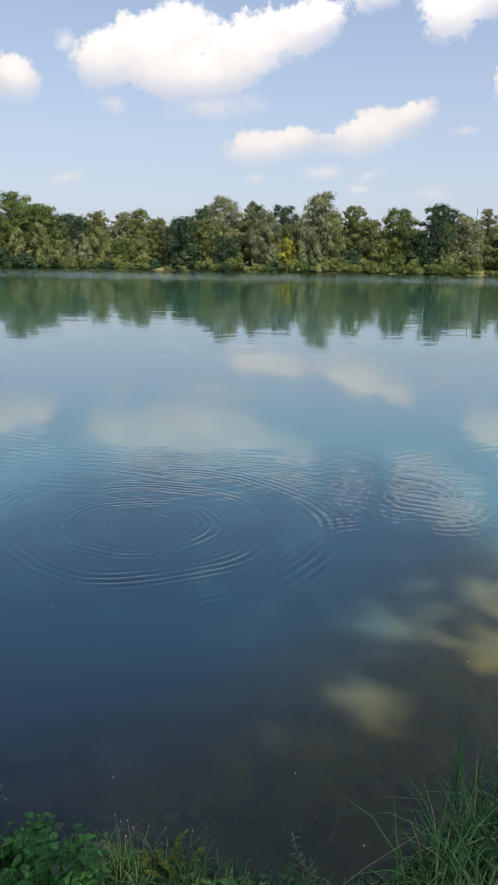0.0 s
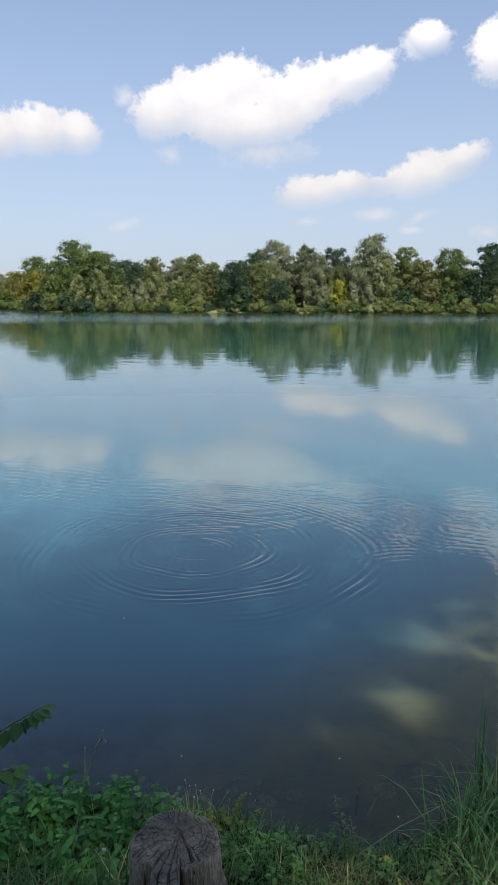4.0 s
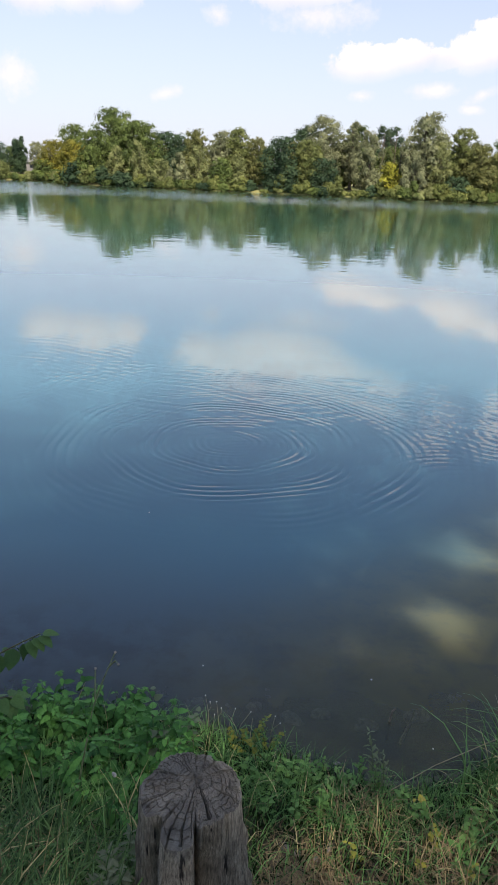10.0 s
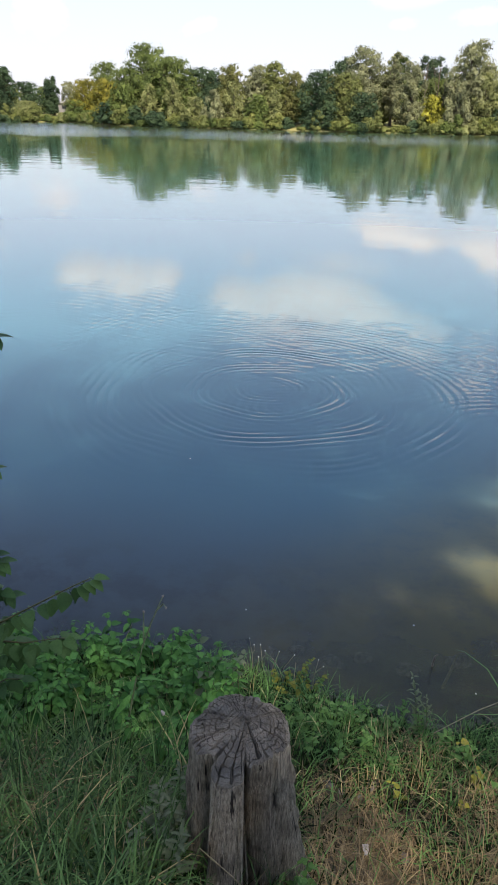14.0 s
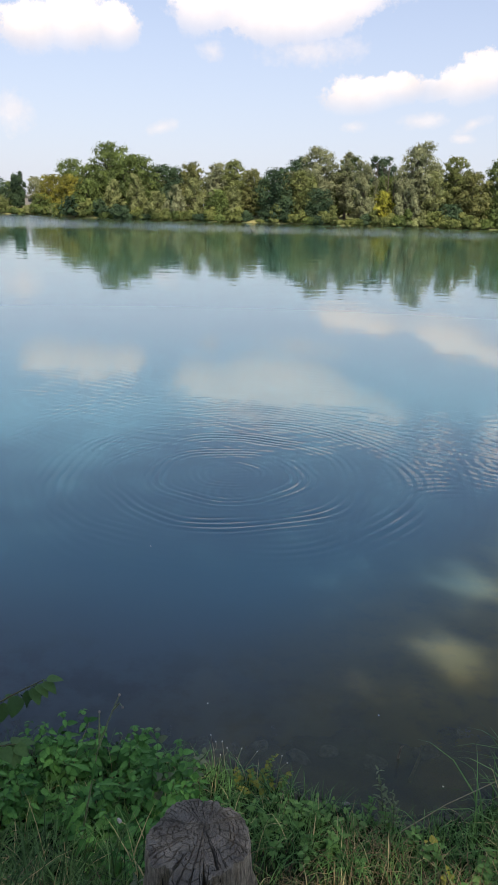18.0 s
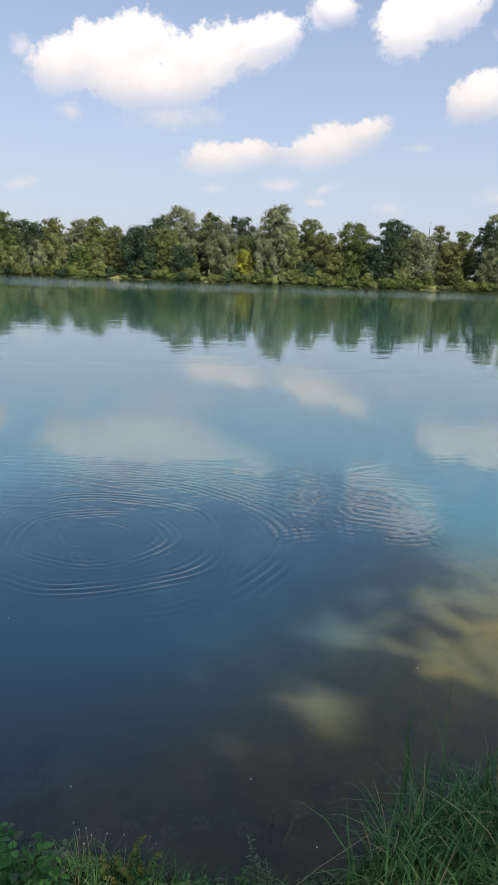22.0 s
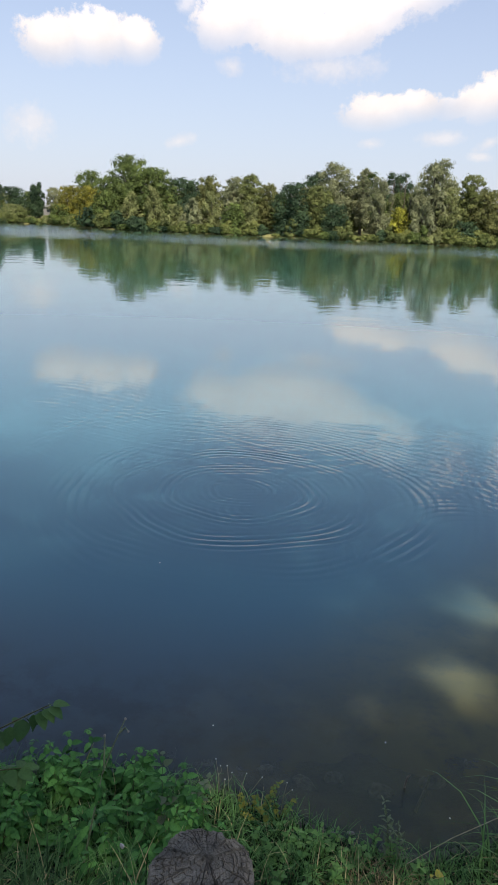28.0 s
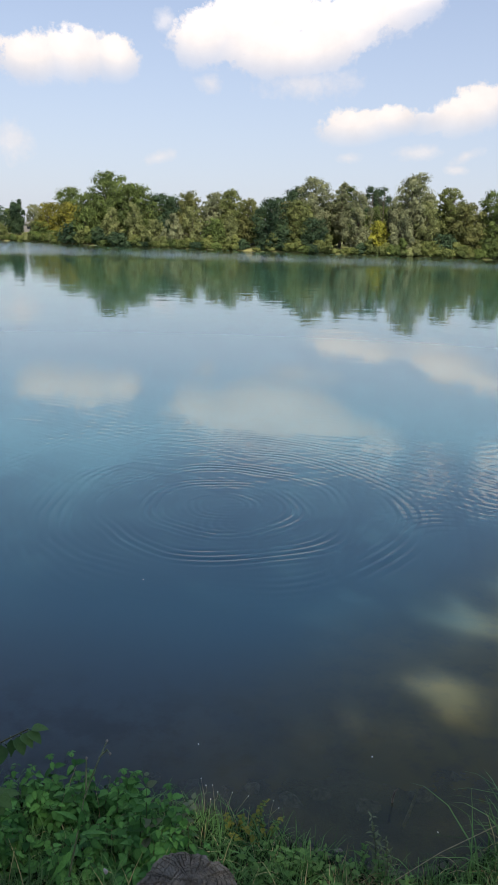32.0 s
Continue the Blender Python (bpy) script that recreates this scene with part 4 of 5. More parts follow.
# ---- leaves and small plants of the near bank ----
def leaf_shape(name, long, wide, mat, fold=.18, tip=1.6, teeth=0.0, stalk=.12):
    """A single leaf along +y from its stalk, folded along the midrib and drooping."""
    ys = (0, .07, .15, .24, .33, .42, .51, .60, .69, .78, .86, .93, 1.0) if teeth > .1 else (0, .12, .3, .5, .7, .86, 1.0)
    ws = [math.sin(math.pi * min(1, y ** (1 / tip) if tip > 1 else y)) ** .8 if 0 < y < 1 else 0 for y in ys]
    verts, faces = [], []
    for i, (y, w) in enumerate(zip(ys, ws)):
        half = .5 * wide * w * (1 + (teeth if i % 2 else -teeth))
        drop = -.22 * long * y * y
        yy = long * (stalk + y * (1 - stalk))
        verts += [(-half, yy, drop + fold * half), (0, yy, drop), (half, yy, drop + fold * half)]
    for i in range(len(ys) - 1):
        a, b = i * 3, i * 3 + 3
        faces += [(a, a + 1, b + 1, b), (a + 1, a + 2, b + 2, b + 1)]
    s = long * .012
    base = len(verts)
    verts += [(-s, 0, 0), (s, 0, 0), (s, long * stalk * 1.1, 0), (-s, long * stalk * 1.1, 0)]
    faces.append((base, base + 1, base + 2, base + 3))
    return mesh_from(name, verts, faces, mat, True)


def hang(name, data, parent, at, turn, rise, size, roll=0.0):
    """A leaf on a stem: turned about the stem, raised or hanging."""
    ob = new(name, data)
    ob.parent = parent
    ob.matrix_basis = Matrix.LocRotScale(at, Euler((radians(rise), radians(roll), radians(turn))), (size,) * 3)
    return ob


NETTLE_LEAF = [leaf_shape("leaf", .082, .048, M_NETTLE, teeth=.13), leaf_shape("leaf", .072, .038, M_NETTLE, .28, teeth=.15)]
DOG_LEAF = [leaf_shape("leaf", .085, .056, M_DOGWOOD, .12), leaf_shape("leaf", .080, .050, M_DOGWOOD, .25)]
PALE_LEAF = leaf_shape("leaf", .070, .050, M_PALELEAF, .15)
YELLOW_LEAF = leaf_shape("leaf", .070, .058, M_YELLOWLEAF, .2, teeth=.15)
WEED_LEAF = leaf_shape("leaf", .060, .036, M_WEED, .2, teeth=.08)
LONG_LEAF = leaf_shape("leaf", .150, .028, M_NETTLE, .25, teeth=.12)
THISTLE_LEAF = leaf_shape("leaf", .110, .035, M_PALELEAF, .3, teeth=.35)


def leafy_stem(name, label, category, group, high, leaves, levels, seed, size=1.0, pair=2, lean=.10, mat=None, first=.15, rise=(5, 35), top=True, radius=.003):
    """A plant with one bent stem and leaves in whorls up it."""
    r = random.Random(seed)
    root = tagged(new(name), label, category, group)
    bend = (r.uniform(-lean, lean), r.uniform(-lean, lean))
    spine = [Vector((bend[0] * f * f, bend[1] * f * f, high * f)) for f in (0, .25, .5, .75, 1)]
    child("stem", tubes("stem", [(spine, [radius, radius * .9, radius * .8, radius * .6, radius * .35])], mat or M_STALK, 5), root)
    turn = r.uniform(0, 360)
    for i in range(levels):
        f = first + (1 - first) * i / max(1, levels - 1)
        at = Vector((bend[0] * f * f, bend[1] * f * f, high * f))
        big = size * (1.1 - .55 * max(0, f - .55) / .45) * r.uniform(.8, 1.15)
        for k in range(pair):
            hang("leaf", r.choice(leaves), root, at, turn + 360 * k / pair + r.uniform(-15, 15), r.uniform(*rise), big, r.uniform(-15, 15))
        turn += 90 if pair == 2 else 137
    return root


def on_bank(x, y, turn=0.0, tilt=0.0):
    return pose(x, y, float(land(x, y)) - .01, tilt, tilt * .5, turn)


def plant_out(makers, spots, seed):
    """Sets variants of a plant out at spots: the first of each where it is built, then copies."""
    r, used = random.Random(seed), [False] * len(makers)
    for i, (x, y) in enumerate(spots):
        k = i % len(makers)
        m = on_bank(x, y, r.uniform(0, 360), r.uniform(-7, 7))
        if used[k]:
            copy_thing(makers[k], m)
        else:
            makers[k].matrix_basis, used[k] = m, True


nettles = [leafy_stem("nettle", "green nettle with toothed leaves on the bank", "nettle", "nettles on the bank", h, NETTLE_LEAF, n, 20 + i, s, rise=(-40, 18))
           for i, (h, n, s) in enumerate(((.31, 8, 1.1), (.26, 7, 1.1), (.36, 9, 1.05), (.21, 6, 1.15), (.29, 8, .95)))]
r = random.Random(3)
spots = []
while len(spots) < 165:
    x, y = r.uniform(-1.85, -.10), r.uniform(2.80, 4.0)
    if y > 2.95 + .25 * math.sin(x * 5) and (y < 3.9 or x < -.3) and not (x > -.45 and y > 3.75) and math.hypot(x - STUMP[0], y - STUMP[1]) > .36:
        spots.append((x, y))
plant_out(nettles, spots, 4)

# tall sprig with pale upper leaves
sprig = leafy_stem("tall_weed", "tall weed with pale green upper leaves", "plant", "", .56, [PALE_LEAF, NETTLE_LEAF[0]], 8, 61, 1.2, 2)
sprig.matrix_basis = on_bank(-.40, 3.52)
sprig2 = leafy_stem("tall_weed", "leafy weed with pale leaves beside the nettles", "plant", "", .44, [PALE_LEAF], 7, 62, .95, 2)
sprig2.matrix_basis = on_bank(-.22, 3.60)

# sow thistle with long leaves and a thin flowering top, leaning
thistle = leafy_stem("sow_thistle", "thin tall sow thistle with long toothed leaves", "plant", "", .80, [LONG_LEAF], 9, 63, 1.1, 1, .01, M_PALESTALK, rise=(-45, 5), radius=.007)
thistle.matrix_basis = pose(-.74, 3.05, float(land(-.74, 3.05)) - .01, 0, 11, 0)
for pts in ([(0, 0, .78), (.02, .01, .95), (.05, .02, 1.12)], [(0, 0, .82), (-.02, .01, .93), (-.03, .01, 1.00)], [(.03, .01, 1.02), (.06, .01, 1.08), (.08, .0, 1.07)]):
    child("flower_stalk", tubes("flower_stalk", [(pts, [.0045, .004, .003])], M_PALESTALK, 5), thistle)


def round_head(radius, mat, name):
    bm = bmesh.new()
    bmesh.ops.create_icosphere(bm, subdivisions=2, radius=radius)
    for v in bm.verts:
        v.co.z *= .8 if v.co.z > 0 else 1.3
        v.co *= 1 + .12 * math.sin(v.co.x * 900) * math.sin(v.co.y * 800)
    me = bpy.data.meshes.new(name)
    bm.to_mesh(me)
    bm.free()
    me.materials.append(mat)
    return me


for k, at in enumerate(((.05, .02, 1.12), (-.03, .01, 1.00), (.08, 0, 1.07))):
    child("flower_bud", round_head(.007, M_SEED, "flower_bud"), thistle).location = at

# thin dry stalks, each with a small pale head
HEAD = round_head(.0042, M_FLOWER, "seed_head")
for x, y, h, sway in ((-.13, 3.98, .26, -.03), (-.06, 3.94, .25, -.02), (.00, 3.90, .24, .05), (.06, 3.90, .23, .09), (-.09, 3.86, .20, .01), (.28, 3.84, .27, .03)):
    root = tagged(new("seed_stalk"), "thin dry stalk with a small pale seed head", "plant", "dry stalks at the water's edge")
    root.matrix_basis = on_bank(x, y)
    child("stem", tubes("stem", [([(0, 0, 0), (sway * .3, .01, h * .5), (sway, .01, h)], [.0022, .0018, .0012])], M_STRAWSTALK, 5), root)
    child("seed_head", HEAD, root).location = (sway, .01, h)
    if h > .24:
        child("stem", tubes("stem", [([(sway * .3, .01, h * .5), (sway * .3 + .02, .0, h * .7), (sway + .035, -.01, h * .88)], [.0014, .0012, .001])], M_STRAWSTALK, 5), root)
        child("seed_head", HEAD, root).location = (sway + .035, -.01, h * .88)

# yellowing plant at the water's edge
for x, y, h in ((.19, 3.86, .30), (.26, 3.80, .22), (.12, 3.84, .22), (.22, 3.72, .20), (.31, 3.86, .16), (.05, 3.78, .16), (.15, 3.70, .15)):
    p = leafy_stem("yellowing_weed", "weed with yellowing leaves at the water's edge", "plant", "yellowing weeds", h, [YELLOW_LEAF, YELLOW_LEAF, WEED_LEAF], 9, int(h * 900 + x * 99), .5, 3, rise=(-50, 40))
    p.matrix_basis = on_bank(x, y)

# low broad-leaved weeds in the grass
weeds = [leafy_stem("broadleaf_weed", "low broad-leaved green weed in the grass", "plant", "broad-leaved weeds", h, [WEED_LEAF], n, 80 + i, s, 2, .06, rise=(10, 45))
         for i, (h, n, s) in enumerate(((.16, 4, 1.0), (.20, 5, .9), (.12, 3, 1.15)))]
spots = [(r.gauss(.52, .17), r.gauss(3.42, .10)) for _ in range(28)] + [(r.uniform(.95, 1.7), r.uniform(2.9, 3.5)) for _ in range(18)] + [(r.uniform(.2, 1.2), r.uniform(3.45, 3.75)) for _ in range(8)] + [(.31, 2.22), (.35, 2.26), (.29, 2.17), (.37, 2.19), (.33, 2.12)]
plant_out(weeds, spots, 8)
yellow = leafy_stem("yellow_leaf_weed", "weed with a yellow-green leaf in the grass", "plant", "", .20, [YELLOW_LEAF], 3, 91, .75, 1)
yellow.matrix_basis = on_bank(1.22, 3.42)
for x, y in ((1.15, 3.0), (1.22, 3.15), (1.35, 2.9), (.82, 2.98)):
    p = leafy_stem("yellow_leaf_weed", "weed with yellow leaves in the dry grass", "plant", "yellow-leaved weeds", .16, [YELLOW_LEAF], 4, int(x * 100), .6, 2)
    p.matrix_basis = on_bank(x, y)

# mugwort with narrow grey leaves beside the stump
mug = [leafy_stem("mugwort", "grey-green mugwort with narrow lobed leaves", "plant", "mugworts by the stump", h, [THISTLE_LEAF], n, 95 + i, .75, 3, .05, rise=(15, 50)) for i, (h, n) in enumerate(((.34, 7), (.26, 6)))]
plant_out(mug, [(-.20, 2.22), (-.25, 2.32), (-.29, 2.20), (-.22, 2.12), (-.31, 2.42), (-.36, 2.28), (-.27, 2.50), (-.33, 2.06), (-.18, 2.04)], 12)
feather = leafy_stem("feathery_weed", "feathery grey-green weed leaning over the water", "plant", "", .40, [THISTLE_LEAF], 9, 97, .55, 3, .08, rise=(10, 60))
feather.matrix_basis = on_bank(.93, 3.60)
feather2 = leafy_stem("feathery_weed", "feathery grey-green weed leaning over the water", "plant", "", .28, [THISTLE_LEAF], 7, 98, .5, 3, .08, rise=(10, 60))
feather2.matrix_basis = on_bank(.99, 3.56)


# dogwood shrub: arching branches with hanging oval leaves
def dogwood():
    rr = random.Random(31)
    root = tagged(new("dogwood_shrub"), "dogwood shrub with arching twigs and oval leaves", "shrub")
    bx, by = -1.52, 2.55
    root.matrix_basis = pose(bx, by, .2)
    limbs = [
        [(0, 0, 0), (0.40, -0.10, 1.15), (0.53, -0.08, 1.26), (0.63, -0.06, 1.32), (0.85, -0.04, 1.46), (0.93, -0.02, 1.50)],
        [(0, 0, 0), (0.40, -0.10, 1.17), (0.50, -0.08, 1.16), (0.62, -0.06, 1.15), (0.73, -0.04, 1.17), (0.79, -0.02, 1.17)],
        [(0, 0, 0), (0.46, -0.10, 2.40), (0.52, -0.08, 2.48), (0.58, -0.06, 2.51), (0.63, -0.04, 2.52), (0.66, -0.02, 2.50)],
        [(0, 0, 0), (0.41, -0.10, 2.03), (0.49, -0.08, 2.02), (0.52, -0.06, 2.01), (0.55, -0.04, 1.99), (0.57, -0.02, 1.96)],
        [(0, 0, 0), (0.30, -0.10, 1.61), (0.40, -0.08, 1.67), (0.43, -0.06, 1.60), (0.49, -0.04, 1.60), (0.53, -0.02, 1.56)],
        [(0, 0, 0), (0.28, -0.10, 1.30), (0.41, -0.08, 1.37), (0.48, -0.06, 1.39), (0.54, -0.04, 1.41), (0.58, -0.02, 1.36)],
        [(0, 0, 0), (0.32, -0.10, 1.75), (0.39, -0.08, 1.82), (0.43, -0.06, 1.83), (0.46, -0.04, 1.81), (0.48, -0.02, 1.78)],
        [(0, 0, 0), (0.41, -0.10, 2.25), (0.48, -0.08, 2.33), (0.51, -0.06, 2.36), (0.52, -0.04, 2.37), (0.53, -0.02, 2.33)]]
    limbs += [
        [(0, 0, 0), (0.36, -0.08, .90), (0.50, -0.06, 1.00), (0.58, -0.05, 1.05), (0.66, -0.04, 1.08), (0.72, -0.02, 1.07)],
        [(0, 0, 0), (0.34, -0.06, .70), (0.46, -0.05, .80), (0.54, -0.04, .86), (0.60, -0.03, .90), (0.66, -0.02, .90)],
        [(0, 0, 0), (0.34, -0.10, 1.28), (0.46, -0.08, 1.40), (0.54, -0.06, 1.47), (0.60, -0.04, 1.52), (0.64, -0.02, 1.53)]]
    for k, limb in enumerate(limbs):
        pts = [Vector(p) - Vector((.14 if k > 7 else .06 if k > 1 else .03, 0, 0)) * (i > 0) for i, p in enumerate(limb)]
        child("branch", tubes("branch", [(pts, [.009, .006, .005, .004, .003, .002])], M_TWIG, 6), root)
        for i in range(1, 6):
            for f in (.1, .37, .63, .9):
                if i == 1 and f < .8:
                    continue
                at = pts[i - 1].lerp(pts[i], f)
                d = pts[i] - pts[i - 1]
                az = math.degrees(math.atan2(-d.x, d.y))
                for side in (-1, 1):
                    if rr.random() < .9:
                        hang("leaf", rr.choice(DOG_LEAF), root, at, az + side * rr.uniform(35, 75), rr.uniform(-75, -5), rr.uniform(.75, 1.2) if k < 2 or k > 7 else rr.uniform(.65, 1.1), rr.uniform(-20, 20))
        hang("leaf", DOG_LEAF[0], root, pts[-1], math.degrees(math.atan2(-(pts[-1] - pts[-2]).x, (pts[-1] - pts[-2]).y)), 5, .9)


dogwood()


# ---- grass ----
def blades(name, label, mat, spots, long, wide, seed, bend=.6):
    """Grass as one mass of single bent blades."""
    rg = np.random.default_rng(seed)
    x, y = spots[:, 0], spots[:, 1]
    n = len(x)
    L = long * rg.uniform(.45, 1.25, n)
    if spots.shape[1] > 2:
        L *= spots[:, 2]
    w = wide * rg.uniform(.6, 1.3, n)
    a = rg.uniform(0, 2 * math.pi, n)
    d = np.stack([np.cos(a), np.sin(a), np.zeros(n)], 1)
    sd = np.stack([-np.sin(a), np.cos(a), np.zeros(n)], 1)
    b = bend * rg.uniform(.1, 1.3, n)
    base = np.stack([x, y, land(x, y) - .01], 1)
    rows = []
    S = (0, .3, .6, .85, 1)
    for s in S:
        ang = b * s * 1.15
        out = (L * np.sin(ang) * s)[:, None] * d
        up = (L * np.cos(ang) * s)[:, None] * np.array((0, 0, 1.0))
        half = (w * (1 - s ** 1.8) + .0004)[:, None] * sd * .5
        rows += [base + out + up - half, base + out + up + half]
    v = np.stack(rows, 1)
    i0 = (np.arange(n) * 10)[:, None]
    f = np.concatenate([i0 + np.array([[2 * k, 2 * k + 1, 2 * k + 3, 2 * k + 2]]) for k in range(4)], 0)
    return tagged(new(name, mesh_from(name, v.reshape(-1, 3), f, mat)), label, "grass", kind="stuff")


def field(seed, n, x0, x1, y0, y1, keep):
    rg = np.random.default_rng(seed)
    p = np.stack([rg.uniform(x0, x1, n), rg.uniform(y0, y1, n)], 1)
    p = p[land(p[:, 0], p[:, 1]) > .015]
    far_from_stump = np.hypot(p[:, 0] - STUMP[0], p[:, 1] - STUMP[1]) > .245
    return p[far_from_stump & (rg.random(len(p)) < keep(p[:, 0], p[:, 1]))]


def trodden(x, y):
    """The bare worn strip that runs down past the stump."""
    return np.exp(-((x - .62 - .12 * (2.6 - y)) / .37) ** 2) * np.clip((3.15 - y) / .5, 0, 1) * np.clip((y + 2) / 3, .2, 1)


blades("grass", "green grass on the lake bank", M_GRASS, field(1, 14500, -2.4, 3.6, 1.5, 4.6, lambda x, y: 1 - .93 * trodden(x, y)), .23, .0052, 2, 1.25)
# added layer of near-black blades that stands in for shade low in the grass
blades("gap_shade_blades", "near-black low blades that put shade into the gaps of the grass", M_GAP_SHADE, field(41, 15000, -2.0, 3.2, 1.7, 4.2, lambda x, y: 1 - .97 * trodden(x, y)), .13, .0100, 42, 1.3)
blades("grass_left", "long green grass beside the stump", M_SHADE_TONED, field(3, 5200, -1.9, -.18, 1.5, 2.95, lambda x, y: np.full_like(x, 1.0)), .40, .0092, 4, 1.55)
blades("dry_grass", "dry straw-coloured grass on the worn path", M_DRY, field(5, 24000, -.25, 2.2, 1.4, 3.4, lambda x, y: (.10 + .90 * trodden(x, y))), .16, .0046, 6, 1.85)
blades("dry_patch", "dry brown grass among the long green grass", M_DRY, field(31, 2400, -1.50, -.30, 1.75, 2.70, lambda x, y: .15 + .85 * np.exp(-((x + 1.0) / .30) ** 2 - ((y - 2.3) / .3) ** 2)), .30, .0060, 32, 1.4)
blades("dry_tufts", "straw-coloured grass tufts", M_DRY, field(7, 8500, .7, 3.2, 1.6, 3.5, lambda x, y: np.clip(.42 + .5 * np.sin(x * 6) * np.sin(y * 5), 0, 1)), .27, .0042, 8, 1.5)
blades("tall_grass", "tall lush green grass at the water's edge", M_TALL, field(9, 6500, 1.45, 4.2, 2.9, 4.7, lambda x, y: np.clip((x - 1.4) / .6, 0, 1) * np.clip((y - 2.9 - .15 * np.sin(x * 7)) / .8, .1, 1)), .50, .0120, 10, 1.0)
blades("edge_grass", "short grass hanging over the water's edge", M_GRASS, field(11, 8000, -1.6, 2.6, 3.2, 4.3, lambda x, y: np.full_like(x, 1.0)), .20, .0052, 12, 1.3)
far_turf = field(21, 32000, -7.0, 7.5, -5.0, 4.4, lambda x, y: np.where((x > -2.2) & (x < 3.4) & (y > 1.5), 0, .9) * (1 - .8 * trodden(x, y)))
blades("bank_turf", "rough grass further along the bank", M_GRASS, far_turf, .20, .0105, 22, 1.2)
spikes = np.array([(1.98, 4.25, 1.0), (2.05, 4.30, 1.15), (2.2, 4.2, 1.2), (2.3, 4.3, 1.0), (2.5, 4.25, 1.1), (1.9, 4.1, .9), (2.65, 4.3, 1.1), (2.9, 4.3, 1.1)] * 3)
blades("reed_blades", "a few long upright reed blades", M_TALL, spikes + np.random.default_rng(4).normal(0, .05, spikes.shape) * (1, 1, 1.5), .78, .0155, 14, .32)

# oat-like seed heads on thin stalks
for x, y, h in ((1.86, 4.02, .62), (2.35, 4.15, .50), (2.85, 3.9, .55)):
    root = tagged(new("seed_grass"), "thin grass stalk with a pale nodding seed head", "grass", "seeding grass stalks")
    root.matrix_basis = on_bank(x, y)
    child("stem", tubes("stem", [([(0, 0, 0), (.01, .02, h * .6), (.00, .03, h)], [.002, .0016, .0008])], M_STALK, 5), root)
    rr = random.Random(int(h * 1000))
    for k in range(9):
        f = .70 + .033 * k
        bm = bmesh.new()
        bmesh.ops.create_icosphere(bm, subdivisions=1, radius=.007)
        for v in bm.verts:
            v.co.x *= .35
            v.co.y *= .35
            v.co.z *= 1.5
        me = bpy.data.meshes.new("spikelet")
        bm.to_mesh(me)
        bm.free()
        me.materials.append(M_SEED)
        ob = child("spikelet", me, root)
        ob.matrix_basis = pose(rr.uniform(-.018, .018), .025 + rr.uniform(-.012, .012), h * f, rr.uniform(-40, 40), rr.uniform(-40, 40), 0)

# long dry stalk leaning from the grass over the water, and stray straws by the stump
def straw(points, label, thick=.003):
    root = tagged(new("dry_stalk", tubes("dry_stalk", [(points, [thick] * (len(points) - 1) + [thick * .5])], M_STRAWSTALK, 5)), label, "stalk")
    return root


def bank_at(x, y, up):
    return (x, y, float(land(x, y)) + up)


straw([bank_at(1.02, 3.48, .12), (1.28, 3.62, .24), (1.60, 3.80, .28), (1.92, 3.98, .31)], "long dry stalk leaning over the water's edge", .0028)
straw([bank_at(-.06, 2.02, .30), (.08, 2.00, float(land(.08, 2.0)) + .20), (.22, 2.02, float(land(.22, 2.02)) + .02)], "dry straw fallen against the stump", .0022)
straw([bank_at(.20, 2.04, .0), (.24, 2.03, float(land(.24, 2.03)) + .16), (.28, 2.03, float(land(.28, 2.03)) + .30)], "dry straw standing beside the stump", .0020)

rs = random.Random(44)
for i in range(16):
    x, y, a, l = rs.uniform(.25, 1.25), rs.uniform(2.1, 3.0), rs.uniform(0, 6.28), rs.uniform(.10, .24)
    ex, ey = x + math.cos(a) * l, y + math.sin(a) * l
    straw([bank_at(x, y, .015), bank_at((x + ex) / 2, (y + ey) / 2, .05), bank_at(ex, ey, .02)], "loose dry straw on the trodden ground", rs.uniform(.0018, .003))
for x, y, dx, dy, h in ((2.55, 3.55, .30, .42, .55), (2.85, 3.4, -.22, .36, .58)):
    straw([bank_at(x, y, 0), (x + dx * .5, y + dy * .5, float(land(x, y)) + h * .6), (x + dx, y + dy, float(land(x, y)) + h)], "tall dry stalk leaning in the green grass", .0034)

# small things: sticks in the water, pebbles, a scrap of foil paper
tagged(new("stick", tubes("stick", [([(1.075, 4.22, -.15), (1.085, 4.24, .02), (1.10, 4.27, .06), (1.12, 4.28, .075)], [.009, .008, .007, .004])], M_BARK, 6)), "short dark stick standing out of the water", "stick")
tagged(new("sunken_branch", tubes("sunken_branch", [([(1.16, 4.16, -.11), (1.26, 4.42, -.14), (1.33, 4.66, -.20)], [.012, .012, .006])], M_STRAWSTALK, 6)), "pale branch lying on the lake bed", "branch")


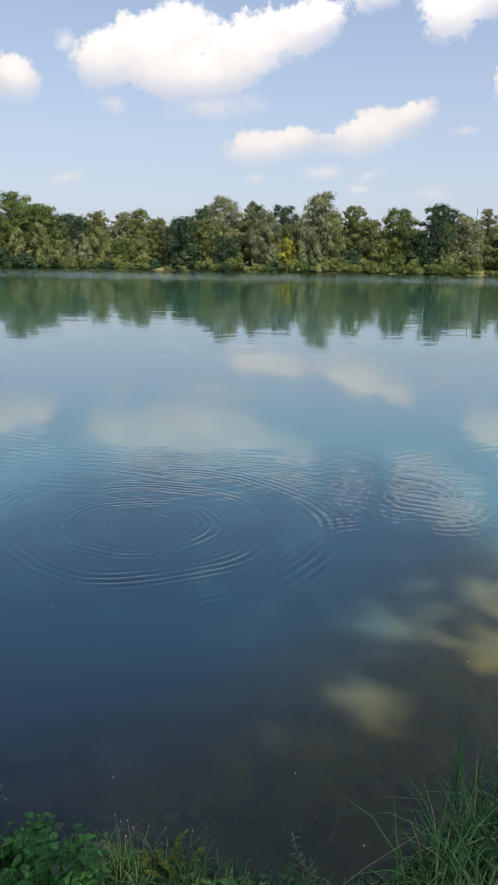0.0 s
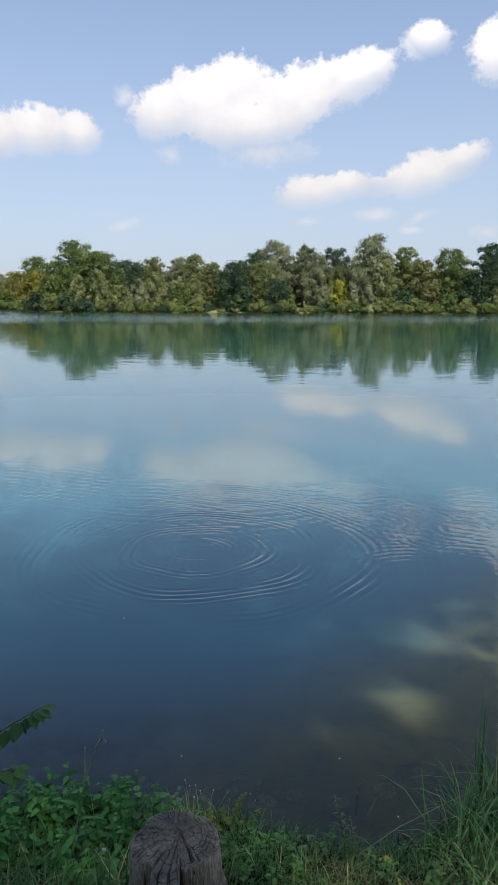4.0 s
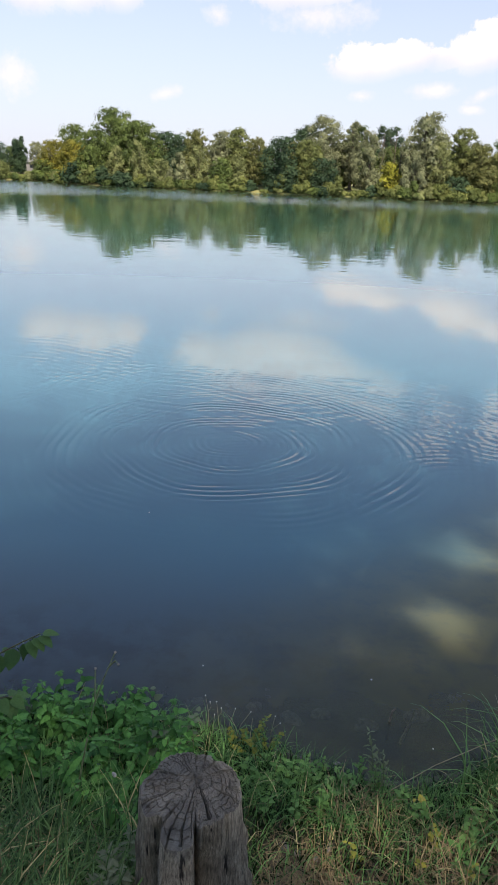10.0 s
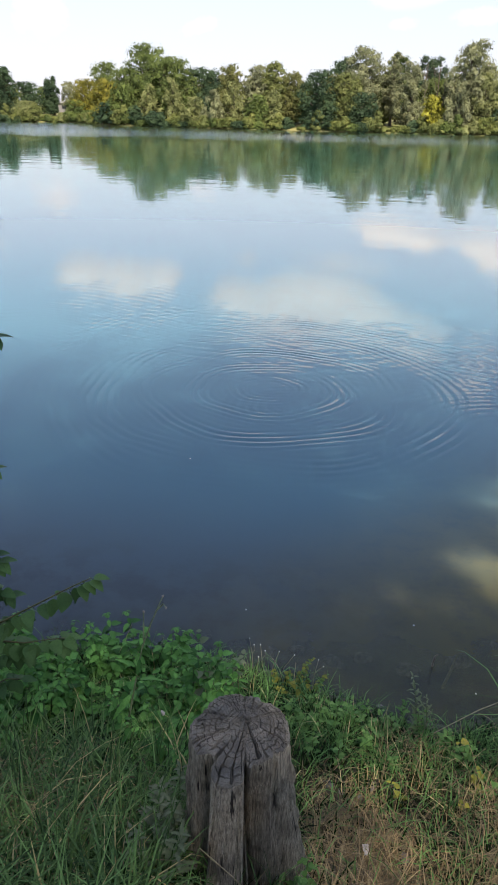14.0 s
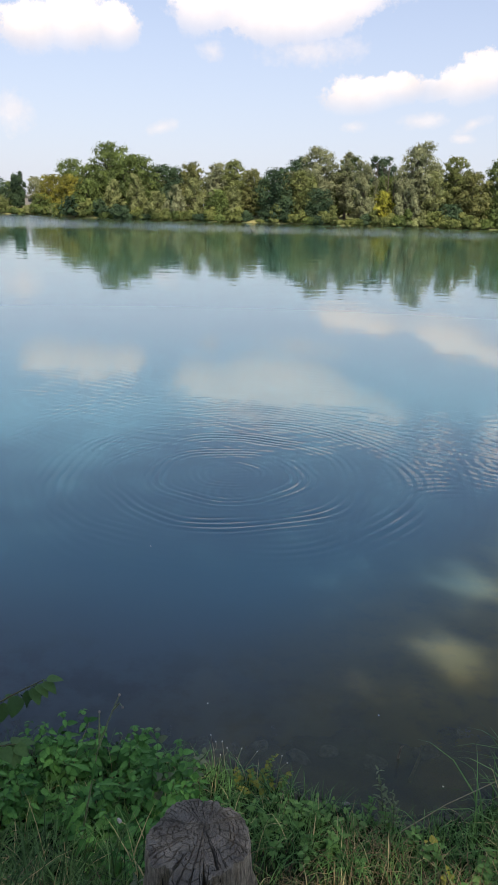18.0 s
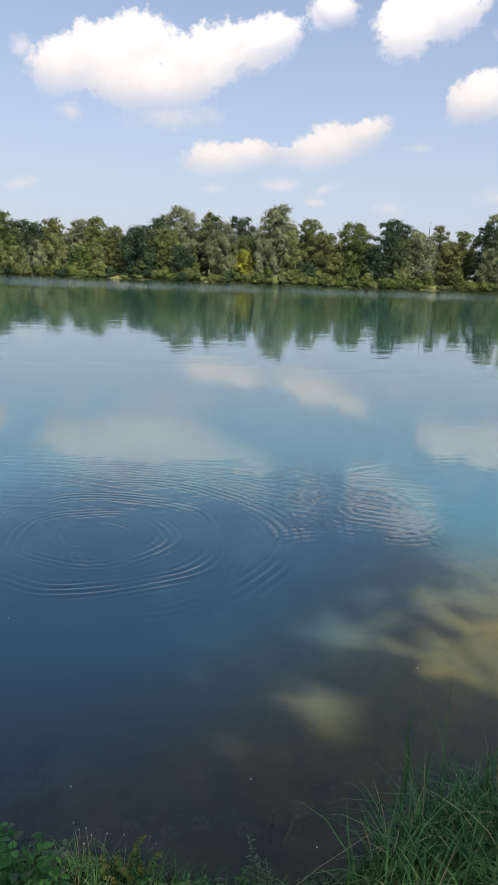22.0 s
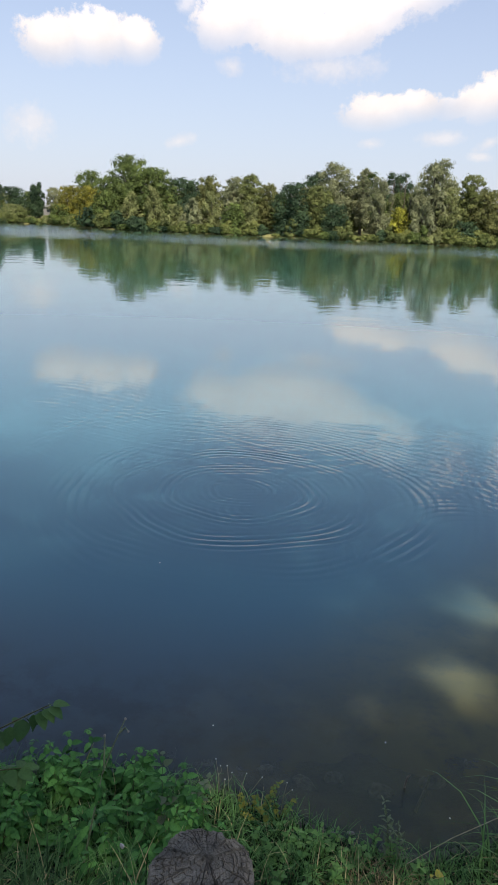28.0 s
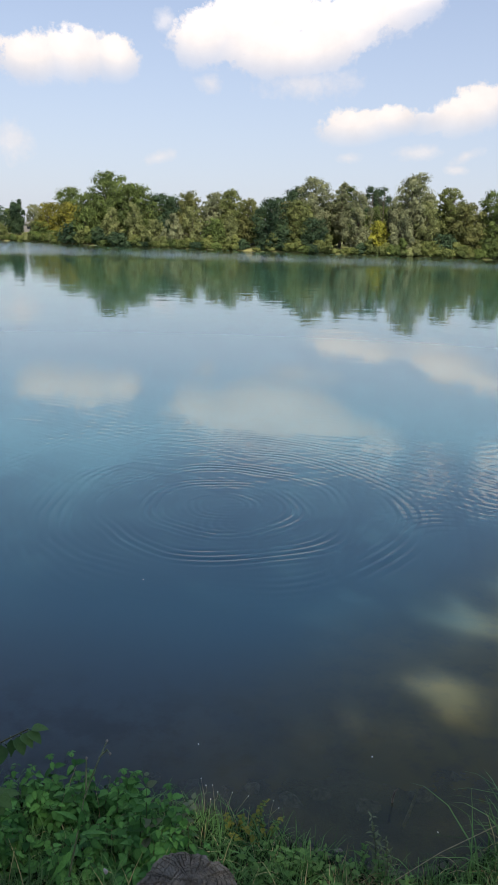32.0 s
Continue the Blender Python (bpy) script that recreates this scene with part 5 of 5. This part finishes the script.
def lump(name, label, category, x, y, size, mat, seed, flat=.6, z=None):
    rr = np.random.default_rng(seed)
    bm = bmesh.new()
    bmesh.ops.create_icosphere(bm, subdivisions=2, radius=1)
    w = rr.normal(0, .35, (4, 3))
    for v in bm.verts:
        k = 1 + .16 * math.sin(Vector(w[0]).dot(v.co) * 6 + 1) + .12 * math.sin(Vector(w[1]).dot(v.co) * 9)
        v.co = Vector((v.co.x * size * k, v.co.y * size * .75 * k, v.co.z * size * flat * k))
    me = bpy.data.meshes.new(name)
    bm.to_mesh(me)
    bm.free()
    me.materials.append(mat)
    ob = tagged(new(name, me), label, category, group="stones on the bank" if category == "stone" else "")
    ob.matrix_basis = pose(x, y, (float(land(x, y)) if z is None else z) + size * flat * .3, 8, 5, float(rr.uniform(0, 360)))
    return ob


for i, (x, y, s) in enumerate(((.43, 3.03, .034), (.50, 3.00, .026), (.66, 3.06, .036), (.82, 2.63, .03), (.56, 2.60, .022), (.60, 2.98, .016), (.60, 3.75, .03), (.35, 4.02, .035), (.72, 3.80, .028), (.9, 3.86, .03))):
    lump("stone", "small grey stone half sunk in the soil", "stone", x, y, s, M_STONE, 40 + i)


for i, (x, y, s_) in enumerate(((-.32, 4.34, .10), (-.10, 4.26, .13), (.14, 4.40, .08), (.42, 4.34, .11), (.62, 4.5, .09), (-.55, 4.42, .08), (.95, 4.4, .10), (1.35, 4.6, .12), (1.7, 4.9, .10), (.25, 4.75, .12))):
    lump("lake_bed_stone", "pale flat stone on the lake bed", "stone", x, y, s_, M_STONE, 140 + i, .32)


def scrap():
    bm = bmesh.new()
    bmesh.ops.create_grid(bm, x_segments=6, y_segments=8, size=.5)
    rr = random.Random(9)
    for v in bm.verts:
        v.co = Vector((v.co.x * .030 + rr.uniform(-.003, .003), v.co.y * .046 + rr.uniform(-.003, .003), rr.uniform(0, .012)))
    bmesh.ops.solidify(bm, geom=list(bm.faces), thickness=.001)
    me = bpy.data.meshes.new("litter")
    bm.to_mesh(me)
    bm.free()
    me.materials.append(M_PAPER)
    ob = tagged(new("litter", me), "crumpled scrap of silvery paper on dry grass", "litter")
    ob.matrix_basis = pose(.62, 2.58, float(land(.62, 2.58)) + .075, 25, 5, 20)


scrap()
# bits of fluff drifting on the water
for i, (x, y) in enumerate(((.98, 4.66), (-.28, 4.62), (2.65, 6.1), (1.35, 4.02), (-1.3, 7.1))):
    lump("floating_fluff", "small white fluff floating on the water", "fluff", x, y, .007, M_FLOWER, 70 + i, .4, 0.0)
# clump with pale dry flower heads among the nettles
lump("dry_flower", "pale dry flower head among nettles", "flower", -.47, 2.97, .014, M_PAPER, 81, .9, .55)
